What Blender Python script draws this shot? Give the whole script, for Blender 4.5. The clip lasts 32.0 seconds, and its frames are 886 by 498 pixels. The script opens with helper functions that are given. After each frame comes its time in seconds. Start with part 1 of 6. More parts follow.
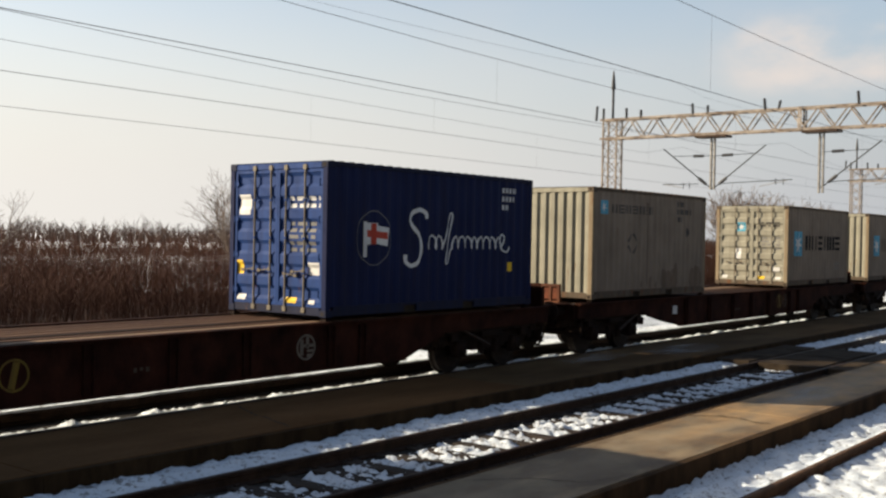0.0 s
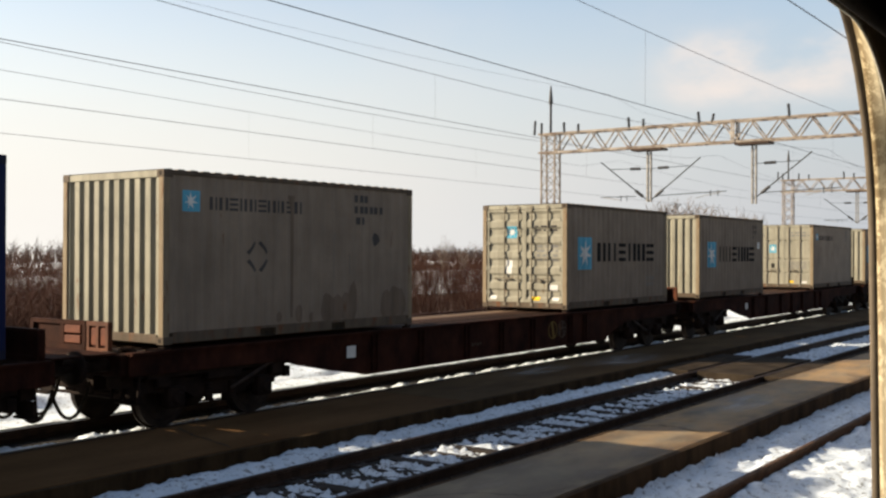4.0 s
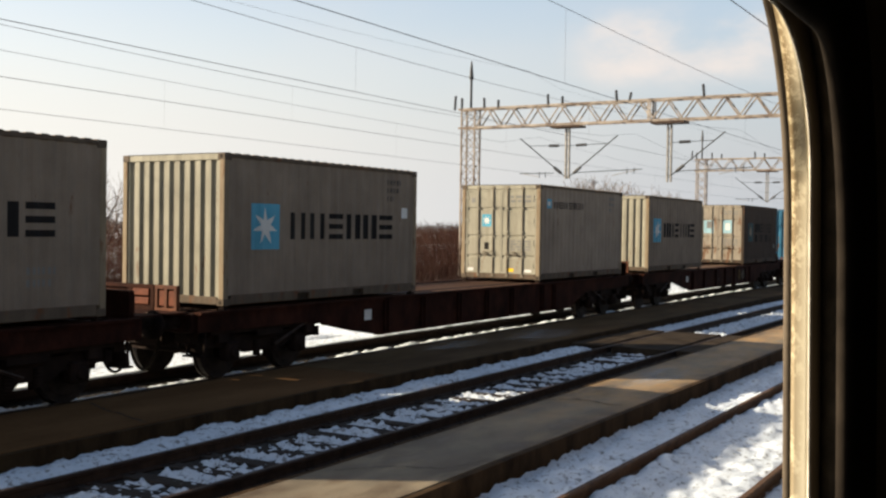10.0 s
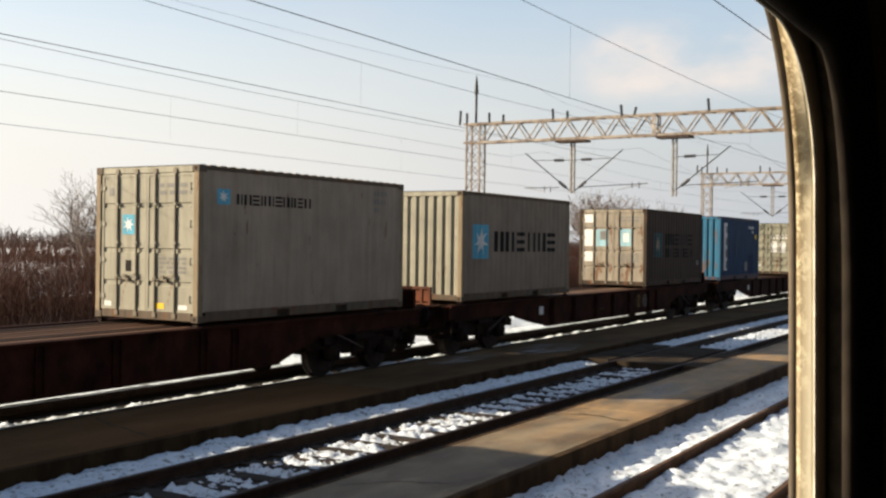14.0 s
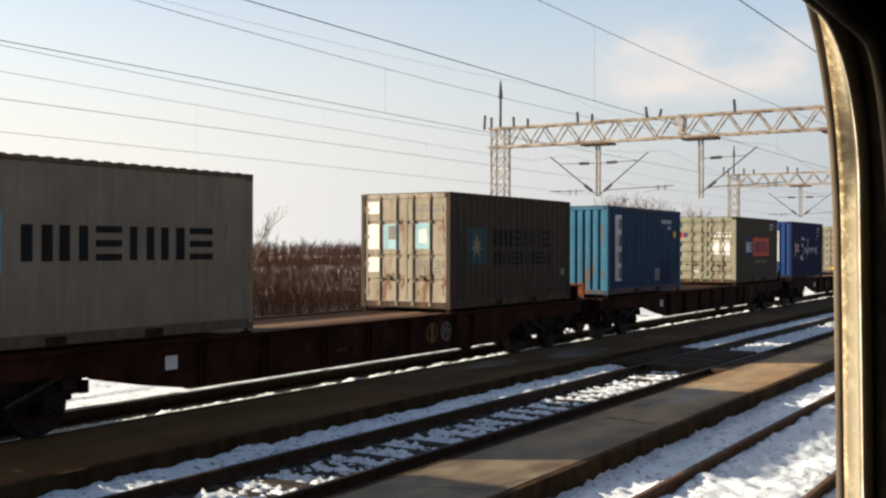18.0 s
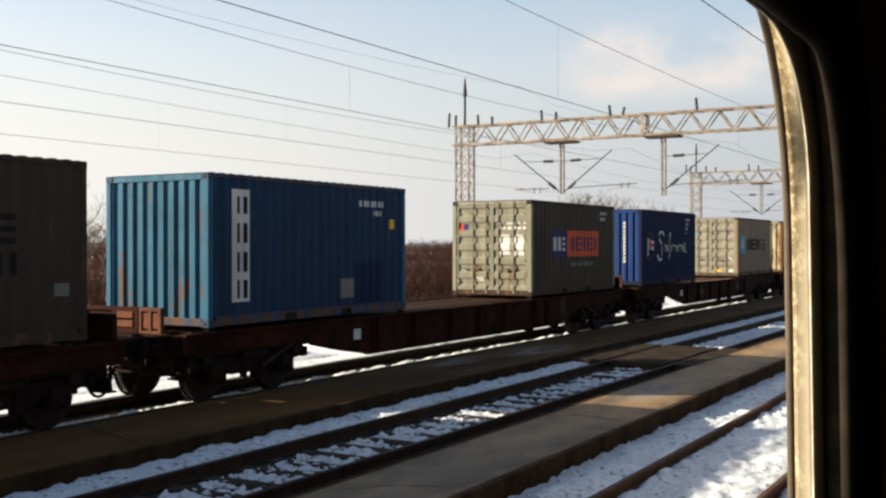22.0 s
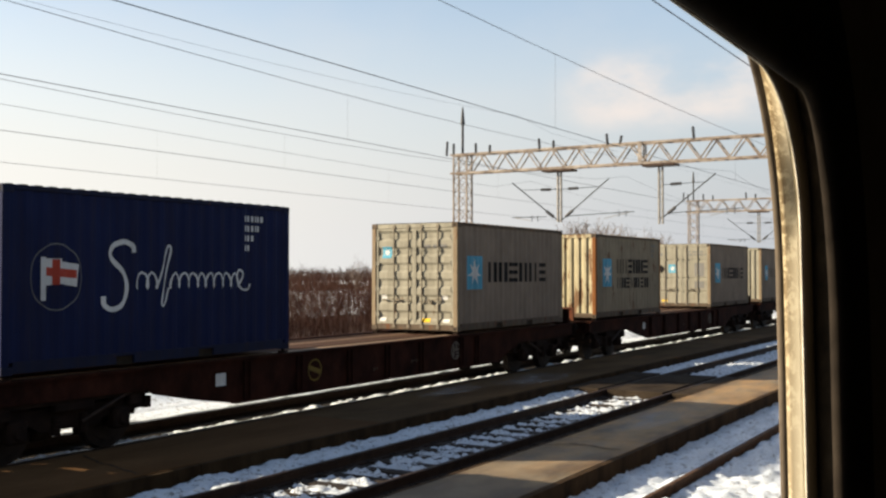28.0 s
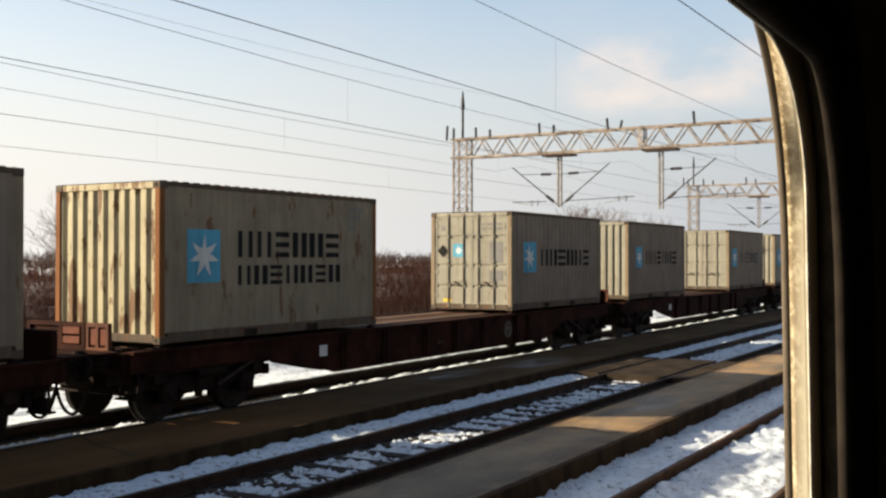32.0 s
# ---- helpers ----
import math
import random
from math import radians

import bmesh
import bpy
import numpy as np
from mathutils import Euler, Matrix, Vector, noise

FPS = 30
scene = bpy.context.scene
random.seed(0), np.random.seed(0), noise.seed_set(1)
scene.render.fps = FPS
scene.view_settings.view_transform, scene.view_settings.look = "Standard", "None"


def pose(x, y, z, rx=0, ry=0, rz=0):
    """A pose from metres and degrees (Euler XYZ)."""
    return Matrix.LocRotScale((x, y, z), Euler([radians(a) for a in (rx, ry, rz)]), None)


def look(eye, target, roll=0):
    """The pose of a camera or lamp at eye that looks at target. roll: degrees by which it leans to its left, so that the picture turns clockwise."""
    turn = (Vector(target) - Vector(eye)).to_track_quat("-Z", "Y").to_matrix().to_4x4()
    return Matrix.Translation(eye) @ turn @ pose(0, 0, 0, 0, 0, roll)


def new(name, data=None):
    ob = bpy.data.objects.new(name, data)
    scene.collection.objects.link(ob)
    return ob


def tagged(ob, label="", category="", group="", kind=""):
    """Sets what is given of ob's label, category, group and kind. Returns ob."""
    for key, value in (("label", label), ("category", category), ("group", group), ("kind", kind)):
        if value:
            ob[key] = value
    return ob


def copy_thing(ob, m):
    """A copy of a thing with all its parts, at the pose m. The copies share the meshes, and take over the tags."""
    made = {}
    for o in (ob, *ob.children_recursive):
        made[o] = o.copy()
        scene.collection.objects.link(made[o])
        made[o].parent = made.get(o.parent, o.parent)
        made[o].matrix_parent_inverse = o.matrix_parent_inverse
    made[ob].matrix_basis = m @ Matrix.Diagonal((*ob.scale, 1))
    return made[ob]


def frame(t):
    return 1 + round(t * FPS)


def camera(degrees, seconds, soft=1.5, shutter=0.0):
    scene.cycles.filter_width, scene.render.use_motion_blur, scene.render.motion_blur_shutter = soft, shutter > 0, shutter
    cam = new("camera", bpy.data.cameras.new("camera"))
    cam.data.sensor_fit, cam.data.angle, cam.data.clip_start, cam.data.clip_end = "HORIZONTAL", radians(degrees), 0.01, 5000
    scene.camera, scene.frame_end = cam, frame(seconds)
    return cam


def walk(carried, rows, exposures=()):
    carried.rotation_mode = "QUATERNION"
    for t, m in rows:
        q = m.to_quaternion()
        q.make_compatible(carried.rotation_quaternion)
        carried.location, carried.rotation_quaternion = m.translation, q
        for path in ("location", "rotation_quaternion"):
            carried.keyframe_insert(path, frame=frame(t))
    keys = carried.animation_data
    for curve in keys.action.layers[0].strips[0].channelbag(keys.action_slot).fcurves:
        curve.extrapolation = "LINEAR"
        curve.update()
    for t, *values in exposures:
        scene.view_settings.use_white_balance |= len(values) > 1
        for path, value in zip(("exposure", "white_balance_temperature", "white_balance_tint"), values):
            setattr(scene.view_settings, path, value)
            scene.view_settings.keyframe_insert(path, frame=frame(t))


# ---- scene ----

EXPO = 1.75
cam = camera(46.04, 32.0, soft=2.4)

# seconds, x, y, z, then tilt, lean and turn in degrees
PATH = [
    (0.0, pose(-0.0026, -0.0040, 2.5435, 89.367, -1.090, 38.453)),
    (0.5, pose(-0.0308, 0.0001, 2.5467, 90.999, -1.701, 33.705)),
    (1.0, pose(-0.0235, 0.0067, 2.5580, 90.456, -0.731, 34.271)),
    (1.5, pose(-0.0242, -0.0001, 2.5466, 90.097, -1.365, 33.533)),
    (2.0, pose(-0.0189, -0.0016, 2.5467, 90.103, -1.334, 33.352)),
    (2.5, pose(-0.0208, -0.0027, 2.5468, 90.602, -1.436, 32.304)),
    (4.5, pose(0.0079, 0.0039, 2.5470, 90.163, 0.019, 35.754)),
    (5.0, pose(-0.0062, -0.0013, 2.5457, 89.797, -1.402, 33.290)),
    (5.5, pose(-0.0120, -0.0012, 2.5494, 89.706, -0.997, 33.005)),
    (6.0, pose(-0.0027, -0.0122, 2.5390, 89.538, -0.950, 33.456)),
    (6.5, pose(-0.0022, 0.0001, 2.5500, 89.281, -0.580, 33.259)),
    (7.0, pose(0.0007, -0.0012, 2.5474, 89.233, -0.523, 32.673)),
    (7.5, pose(0.0007, -0.0022, 2.5460, 89.079, -0.726, 32.427)),
    (8.0, pose(-0.0054, -0.0017, 2.5442, 88.452, -0.938, 33.770)),
    (8.5, pose(-0.0105, -0.0011, 2.5438, 88.405, -0.723, 34.410)),
    (9.0, pose(-0.0044, 0.0053, 2.5504, 89.038, -0.116, 31.459)),
    (9.5, pose(-0.0005, 0.0006, 2.5505, 88.948, -0.631, 31.022)),
    (10.0, pose(-0.0016, 0.0005, 2.5487, 88.872, -0.834, 30.776)),
    (10.5, pose(0.0012, 0.0018, 2.5468, 89.032, -0.539, 30.352)),
    (11.0, pose(0.0044, 0.0028, 2.5471, 89.487, -0.358, 30.139)),
    (11.5, pose(0.0059, 0.0012, 2.5491, 89.343, -0.956, 30.554)),
    (12.0, pose(-0.0004, -0.0007, 2.5471, 89.290, -1.207, 30.607)),
    (12.5, pose(-0.0030, -0.0024, 2.5448, 89.282, -0.834, 30.290)),
    (13.0, pose(-0.0040, 0.0110, 2.5434, 89.466, -0.472, 29.928)),
    (13.5, pose(0.0007, 0.0006, 2.5495, 89.706, -0.521, 30.248)),
    (14.0, pose(-0.0007, -0.0002, 2.5479, 89.667, -0.777, 31.061)),
    (14.5, pose(-0.0036, -0.0018, 2.5453, 89.617, -0.621, 30.860)),
    (16.5, pose(-0.0150, -0.0039, 2.5457, 89.782, -0.435, 31.210)),
    (17.0, pose(-0.0144, -0.0028, 2.5480, 89.835, -0.291, 31.092)),
    (17.5, pose(-0.0334, 0.0005, 2.5487, 88.580, -0.170, 33.891)),
    (18.0, pose(-0.0127, -0.0027, 2.5479, 89.929, -0.108, 32.467)),
    (18.5, pose(-0.0152, -0.0028, 2.5476, 90.450, -0.976, 31.055)),
    (19.0, pose(-0.0232, 0.0019, 2.5353, 90.069, -1.377, 30.986)),
    (19.5, pose(-0.0207, -0.0044, 2.5485, 90.162, -0.930, 30.871)),
    (20.0, pose(-0.0134, -0.0128, 2.5447, 89.965, -0.434, 30.773)),
    (20.5, pose(-0.0091, -0.0036, 2.5462, 90.093, -0.351, 30.660)),
    (21.0, pose(-0.0110, -0.0022, 2.5494, 89.949, -0.237, 30.519)),
    (21.5, pose(-0.0094, -0.0028, 2.5490, 89.903, -0.087, 30.505)),
    (22.0, pose(-0.0053, -0.0009, 2.5507, 89.811, 0.049, 30.542)),
    (22.5, pose(-0.0038, 0.0005, 2.5491, 89.588, -0.098, 30.362)),
    (23.0, pose(-0.0040, -0.0087, 2.5416, 89.469, -0.476, 30.639)),
    (23.5, pose(-0.0058, -0.0026, 2.5460, 89.579, 0.000, 30.112)),
    (24.0, pose(-0.0003, 0.0002, 2.5494, 89.774, 0.389, 30.105)),
    (24.5, pose(0.0013, 0.0023, 2.5517, 90.056, 0.244, 30.814)),
    (25.0, pose(-0.0036, 0.0012, 2.5492, 90.164, -0.231, 31.630)),
    (25.5, pose(-0.0064, 0.0005, 2.5505, 90.034, -0.299, 31.788)),
    (27.5, pose(-0.0023, 0.0003, 2.5484, 90.700, 0.393, 31.405)),
    (28.0, pose(0.0003, -0.0046, 2.5602, 91.340, 0.021, 30.423)),
    (28.5, pose(-0.0017, 0.0035, 2.5576, 90.883, -0.073, 30.429)),
    (29.0, pose(-0.0015, 0.0008, 2.5487, 90.750, 0.190, 30.407)),
    (29.5, pose(-0.0023, 0.0009, 2.5486, 90.527, 0.246, 30.499)),
    (30.0, pose(-0.0018, 0.0019, 2.5498, 90.592, 0.194, 30.613)),
    (30.5, pose(0.0002, 0.0014, 2.5507, 90.428, 0.272, 30.378)),
    (31.0, pose(0.0020, 0.0005, 2.5480, 90.574, 0.554, 30.280)),
    (31.5, pose(0.0014, 0.0000, 2.5467, 90.688, 0.177, 30.091)),
    (32.0, pose(-0.0042, -0.0045, 2.5486, 90.506, -0.045, 30.413)),
]
walk(cam, PATH, exposures=[(0.0, EXPO - 0.2, 6950, 10), (0.5, EXPO - 0.12, 6950, 10), (1.5, EXPO - 0.02, 6950, 10), (32.0, EXPO, 6950, 10)])

# ---- world, sun ----
# the sun stands low behind the passing train; its rays travel along RAY
RAY = Vector((1.0, 0.61, -0.45)).normalized()
world = bpy.data.worlds.new("world")
scene.world = world
world.use_nodes = True
wn = world.node_tree
bg = wn.nodes["Background"]
sky = wn.nodes.new("ShaderNodeTexSky")
sky.sky_type = "NISHITA"
sky.sun_disc = False
sky.sun_elevation = math.asin(-RAY.z)
sky.sun_rotation = math.atan2(-RAY.x, -RAY.y)
sky.air_density, sky.dust_density, sky.ozone_density = 1.0, 1.5, 1.5

# winter haze: whitens the sky towards the horizon, warmer on the sun's side
HAZE_COOL, HAZE_WARM, CLOUD = (0.47, 0.555, 0.675), (1.22, 1.21, 1.19), (1.05, 0.99, 0.98)
GAIN = 1 / (4 * 0.07)


def wmath(op, a, b=0.0):
    n = wn.nodes.new("ShaderNodeMath")
    n.operation, n.use_clamp = op, False
    for sock, v in ((n.inputs[0], a), (n.inputs[1], b)):
        if isinstance(v, (int, float)):
            sock.default_value = v
        else:
            wn.links.new(v, sock)
    return n.outputs[0]


def wrange(v, a, b, c=0.0, d=1.0):
    n = wn.nodes.new("ShaderNodeMapRange")
    n.interpolation_type = "SMOOTHSTEP"
    wn.links.new(v, n.inputs[0])
    for k, x in zip((1, 2, 3, 4), (a, b, c, d)):
        n.inputs[k].default_value = x
    return n.outputs[0]


def wmix(f, a, b):
    n = wn.nodes.new("ShaderNodeMix")
    n.data_type = "RGBA"
    wn.links.new(f, n.inputs[0])
    for sock, v in ((n.inputs[6], a), (n.inputs[7], b)):
        if isinstance(v, tuple):
            sock.default_value = (*(x * GAIN for x in v), 1)
        else:
            wn.links.new(v, sock)
    return n.outputs[2]


def wdot(v):
    n = wn.nodes.new("ShaderNodeVectorMath")
    n.operation = "DOT_PRODUCT"
    wn.links.new(way.outputs["Generated"], n.inputs[0])
    n.inputs[1].default_value = v
    return n.outputs["Value"]


way = wn.nodes.new("ShaderNodeTexCoord")
up = wdot((0, 0, 1))
sunside = wrange(wdot((-0.876, -0.482, 0.0)), -0.75, 0.75)
haze = wmix(sunside, HAZE_COOL, HAZE_WARM)
base = wmix(wrange(up, 0.02, 0.36, 1.0, 0.0), sky.outputs[0], haze)
# thin cloud: drawn-out noise, thickest in one bank low over the line
mp = wn.nodes.new("ShaderNodeMapping")
mp.inputs["Scale"].default_value = (4.5, 4.5, 9.0)
wn.links.new(way.outputs["Generated"], mp.inputs[0])
nz = wn.nodes.new("ShaderNodeTexNoise")
nz.inputs["Scale"].default_value, nz.inputs["Detail"].default_value, nz.inputs["Roughness"].default_value = 1.6, 5.0, 0.55
wn.links.new(mp.outputs[0], nz.inputs["Vector"])
bank = wmath("MULTIPLY", wrange(wdot((-0.3060, 0.9370, 0.1685)), 0.9925, 0.9993), wrange(wmath("ABSOLUTE", wmath("SUBTRACT", up, 0.1685)), 0.012, 0.05, 1.0, 0.0))
veil = wmath("MULTIPLY", wrange(nz.outputs[0], 0.26, 0.68), wmath("ADD", wmath("MULTIPLY", bank, 0.62), 0.14))
final = wmix(wrange(veil, 0.0, 0.75), base, CLOUD)
wn.links.new(final, bg.inputs[0])
bg.inputs[1].default_value = 0.07

sun = bpy.data.lights.new("sun", "SUN")
sun.energy, sun.angle, sun.color = 4.2, radians(0.6), (1.0, 0.89, 0.72)
new("sun", sun).matrix_world = look(tuple(-70 * RAY), (0, 0, 0))


# ---- materials ----
def nodes_of(name):
    m = bpy.data.materials.new(name)
    m.use_nodes = True
    return m, m.node_tree, m.node_tree.nodes["Principled BSDF"]


def noise_tex(nt, scale, detail=5.0, stretch=(1, 1, 1), rough=0.6, coord="Object"):
    tc = nt.nodes.new("ShaderNodeTexCoord")
    mp = nt.nodes.new("ShaderNodeMapping")
    mp.inputs["Scale"].default_value = stretch
    nz = nt.nodes.new("ShaderNodeTexNoise")
    nz.inputs["Scale"].default_value, nz.inputs["Detail"].default_value, nz.inputs["Roughness"].default_value = scale, detail, rough
    nt.links.new(tc.outputs[coord], mp.inputs[0])
    nt.links.new(mp.outputs[0], nz.inputs["Vector"])
    return nz.outputs[0]


def ramp(nt, fac, stops):
    r = nt.nodes.new("ShaderNodeValToRGB")
    els = r.color_ramp.elements
    while len(els) < len(stops):
        els.new(0.5)
    for e, (pos, c) in zip(els, stops):
        e.position = pos
        e.color = (*c, 1) if len(c) == 3 else c
    nt.links.new(fac, r.inputs[0])
    return r.outputs[0]


def mix(nt, fac, a, b, mode="MIX"):
    n = nt.nodes.new("ShaderNodeMix")
    n.data_type, n.blend_type = "RGBA", mode
    for sock, v in ((n.inputs[0], fac), (n.inputs[6], a), (n.inputs[7], b)):
        if isinstance(v, (int, float)):
            sock.default_value = v
        elif isinstance(v, tuple):
            sock.default_value = (*v, 1)
        else:
            nt.links.new(v, sock)
    return n.outputs[2]


def bump(nt, bs, fac, strength, dist):
    b = nt.nodes.new("ShaderNodeBump")
    b.inputs["Strength"].default_value, b.inputs["Distance"].default_value = strength, dist
    nt.links.new(fac, b.inputs["Height"])
    nt.links.new(b.outputs[0], bs.inputs["Normal"])


W0, W1 = (0, 0, 0), (1, 1, 1)


def surface(name, dark, light, scale=6.0, rough=0.8, metal=0.0, bump_amount=0.3, dist=0.004, stretch=(1, 1, 1), fine=60.0, spec=0.12):
    """Two colours mixed by a coarse and a fine noise, with relief."""
    m, nt, bs = nodes_of(name)
    a = noise_tex(nt, scale, 6, stretch)
    b = noise_tex(nt, fine, 3, stretch)
    c = ramp(nt, a, [(0.3, dark), (0.7, light)])
    c2 = mix(nt, 0.35, c, ramp(nt, b, [(0.35, (0.55, 0.55, 0.55)), (0.65, (1.0, 1.0, 1.0))]), "MULTIPLY")
    nt.links.new(c2, bs.inputs["Base Color"])
    bs.inputs["Roughness"].default_value, bs.inputs["Metallic"].default_value = rough, metal
    bs.inputs["Specular IOR Level"].default_value = spec
    bump(nt, bs, b, bump_amount, dist)
    return m


def paint(name, col, rust=0.15, rough=0.6, dirt=0.5, spec=0.08):
    """Weathered container paint: uneven tone, dark downward runs, pale scuffs, rust spots with runs below them."""
    m, nt, bs = nodes_of(name)
    big = noise_tex(nt, 0.8, 5)
    streak = noise_tex(nt, 5.0, 6, (1, 1, 0.10))
    thin = noise_tex(nt, 16.0, 5, (1, 1, 0.06))
    spots = noise_tex(nt, 3.2, 8, (1, 1, 0.30), 0.7)
    scuff = noise_tex(nt, 2.4, 8, (1, 0.5, 1.6), 0.75)
    fine = noise_tex(nt, 90.0, 3)
    tone = ramp(nt, big, [(0.28, tuple(c * 0.72 for c in col)), (0.72, tuple(min(1, c * 1.14) for c in col))])
    grime = mix(nt, ramp(nt, streak, [(0.46, W0), (0.72, (dirt, dirt, dirt))]), tone, tuple(c * 0.30 + g for c, g in zip(col, (0.022, 0.017, 0.012))))
    runs = mix(nt, ramp(nt, thin, [(0.52, W0), (0.70, (dirt * 0.6,) * 3)]), grime, tuple(c * 0.45 + g for c, g in zip(col, (0.020, 0.013, 0.008))))
    rubbed = mix(nt, ramp(nt, scuff, [(0.66, W0), (0.72, (0.35,) * 3)]), runs, tuple(min(1, c * 1.35 + 0.03) for c in col))
    lo = 0.70 - 0.28 * rust
    worn = mix(nt, ramp(nt, spots, [(lo, W0), (lo + 0.05, (0.85,) * 3)]), rubbed, (0.10, 0.044, 0.020))
    shade = mix(nt, 0.3, worn, ramp(nt, fine, [(0.3, (0.6, 0.6, 0.6)), (0.7, W1)]), "MULTIPLY")
    nt.links.new(shade, bs.inputs["Base Color"])
    nt.links.new(ramp(nt, streak, [(0.3, (rough - 0.1,) * 3), (0.7, (rough + 0.2,) * 3)]), bs.inputs["Roughness"])
    bs.inputs["Specular IOR Level"].default_value = spec
    bump(nt, bs, fine, 0.15, 0.002)
    return m


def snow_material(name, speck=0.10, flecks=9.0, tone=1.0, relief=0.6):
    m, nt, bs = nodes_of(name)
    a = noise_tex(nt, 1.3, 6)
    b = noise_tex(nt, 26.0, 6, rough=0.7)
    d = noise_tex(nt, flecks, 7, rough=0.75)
    # base tones cooled: some of the blue skylight on shaded snow is painted in
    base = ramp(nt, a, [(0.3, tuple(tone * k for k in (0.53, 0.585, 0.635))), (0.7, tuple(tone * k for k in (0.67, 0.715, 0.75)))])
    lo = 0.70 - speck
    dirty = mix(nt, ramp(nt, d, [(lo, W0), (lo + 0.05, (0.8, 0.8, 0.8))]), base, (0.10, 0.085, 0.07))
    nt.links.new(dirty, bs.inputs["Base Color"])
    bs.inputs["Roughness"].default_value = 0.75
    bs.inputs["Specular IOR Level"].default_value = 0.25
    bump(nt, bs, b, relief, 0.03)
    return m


M = {}
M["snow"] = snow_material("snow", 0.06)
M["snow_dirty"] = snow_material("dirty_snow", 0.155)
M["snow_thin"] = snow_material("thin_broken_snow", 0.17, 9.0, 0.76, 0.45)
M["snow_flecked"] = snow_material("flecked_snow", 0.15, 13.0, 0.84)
M["field"] = surface("snowy_field", (0.42, 0.40, 0.37), (0.85, 0.86, 0.88), 0.05, 0.8, 0, 0.2, 0.05, (1, 1, 1), 1.5)
M["ballast"] = surface("ballast", (0.012, 0.01, 0.009), (0.05, 0.042, 0.034), 9, 0.9, 0, 0.9, 0.03, (1, 1, 1), 28)
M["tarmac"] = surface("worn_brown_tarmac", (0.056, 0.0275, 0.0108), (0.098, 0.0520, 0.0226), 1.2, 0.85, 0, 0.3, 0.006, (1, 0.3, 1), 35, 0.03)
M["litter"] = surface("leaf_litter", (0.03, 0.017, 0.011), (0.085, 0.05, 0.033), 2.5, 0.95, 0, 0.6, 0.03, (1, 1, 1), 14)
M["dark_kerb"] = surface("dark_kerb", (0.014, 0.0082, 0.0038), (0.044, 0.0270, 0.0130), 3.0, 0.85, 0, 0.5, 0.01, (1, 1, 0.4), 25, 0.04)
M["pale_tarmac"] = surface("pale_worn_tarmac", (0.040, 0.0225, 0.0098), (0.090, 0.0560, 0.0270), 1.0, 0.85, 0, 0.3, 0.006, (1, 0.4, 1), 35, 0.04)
M["kerb"] = surface("stained_kerb", (0.015, 0.0085, 0.004), (0.060, 0.036, 0.0175), 2.6, 0.85, 0, 0.5, 0.01, (1, 1, 0.4), 25, 0.05)
M["asphalt"] = surface("crossing_asphalt", (0.014, 0.010, 0.007), (0.046, 0.034, 0.023), 1.8, 0.85, 0, 0.5, 0.008, (1, 1, 1), 60, 0.04)
M["rail"] = surface("rusty_rail", (0.018, 0.011, 0.008), (0.05, 0.03, 0.02), 5, 0.6, 0.3, 0.3, 0.003)
M["siding_rail"] = surface("brown_rusted_rail", (0.05, 0.026, 0.014), (0.12, 0.066, 0.035), 5, 0.7, 0.1, 0.3, 0.003)
M["railtop"] = surface("worn_railhead", (0.13, 0.12, 0.11), (0.26, 0.245, 0.23), 8, 0.45, 0.75, 0.1, 0.001)
M["sleeper"] = surface("tarred_sleeper", (0.012, 0.009, 0.007), (0.045, 0.034, 0.026), 5, 0.85, 0, 0.6, 0.006, (1, 6, 1), 40)
M["wagon"] = surface("wagon_oxide", (0.0065, 0.0022, 0.0014), (0.038, 0.0125, 0.0072), 2.2, 0.8, 0, 0.35, 0.004, (1, 1, 0.7), 24, 0.04)
M["deck"] = surface("worn_deck", (0.045, 0.021, 0.014), (0.125, 0.063, 0.04), 1.2, 0.8, 0, 0.4, 0.004, (1.5, 0.15, 1), 25)
M["bogie"] = surface("greasy_bogie", (0.006, 0.0038, 0.003), (0.021, 0.0125, 0.009), 4, 0.8, 0.0, 0.4, 0.004, (1, 1, 1), 60, 0.05)
M["wheel"] = surface("wheel_steel", (0.01, 0.007, 0.006), (0.03, 0.021, 0.016), 6, 0.6, 0.4, 0.3, 0.003)
M["orange"] = surface("faded_orange", (0.045, 0.011, 0.005), (0.135, 0.036, 0.014), 4, 0.7, 0, 0.3, 0.003)
M["gate"] = surface("rust_orange_steel", (0.035, 0.011, 0.006), (0.115, 0.040, 0.018), 4, 0.75, 0, 0.3, 0.003)
M["gantry"] = surface("rust_streaked_cream_steel", (0.075, 0.048, 0.034), (0.285, 0.250, 0.212), 1.6, 0.7, 0.1, 0.2, 0.003, (1, 1, 1), 18)
M["dark_metal"] = surface("dark_fitting", (0.02, 0.02, 0.022), (0.05, 0.05, 0.052), 8, 0.5, 0.3, 0.1, 0.002)
M["galv"] = surface("galvanised_steel", (0.13, 0.12, 0.11), (0.26, 0.25, 0.23), 5, 0.5, 0.5, 0.1, 0.002)
M["wire"] = surface("wire_copper", (0.05, 0.045, 0.045), (0.09, 0.08, 0.08), 5, 0.6, 0.5, 0.0, 0.001)
M["bark"] = surface("grey_bark", (0.085, 0.062, 0.050), (0.165, 0.128, 0.105), 4, 0.9, 0, 0.6, 0.01, (1, 1, 0.3), 30)
M["far"] = surface("far_hedge", (0.055, 0.04, 0.035), (0.12, 0.085, 0.07), 0.3, 0.95, 0, 0.0, 0.01, (1, 1, 1), 2)
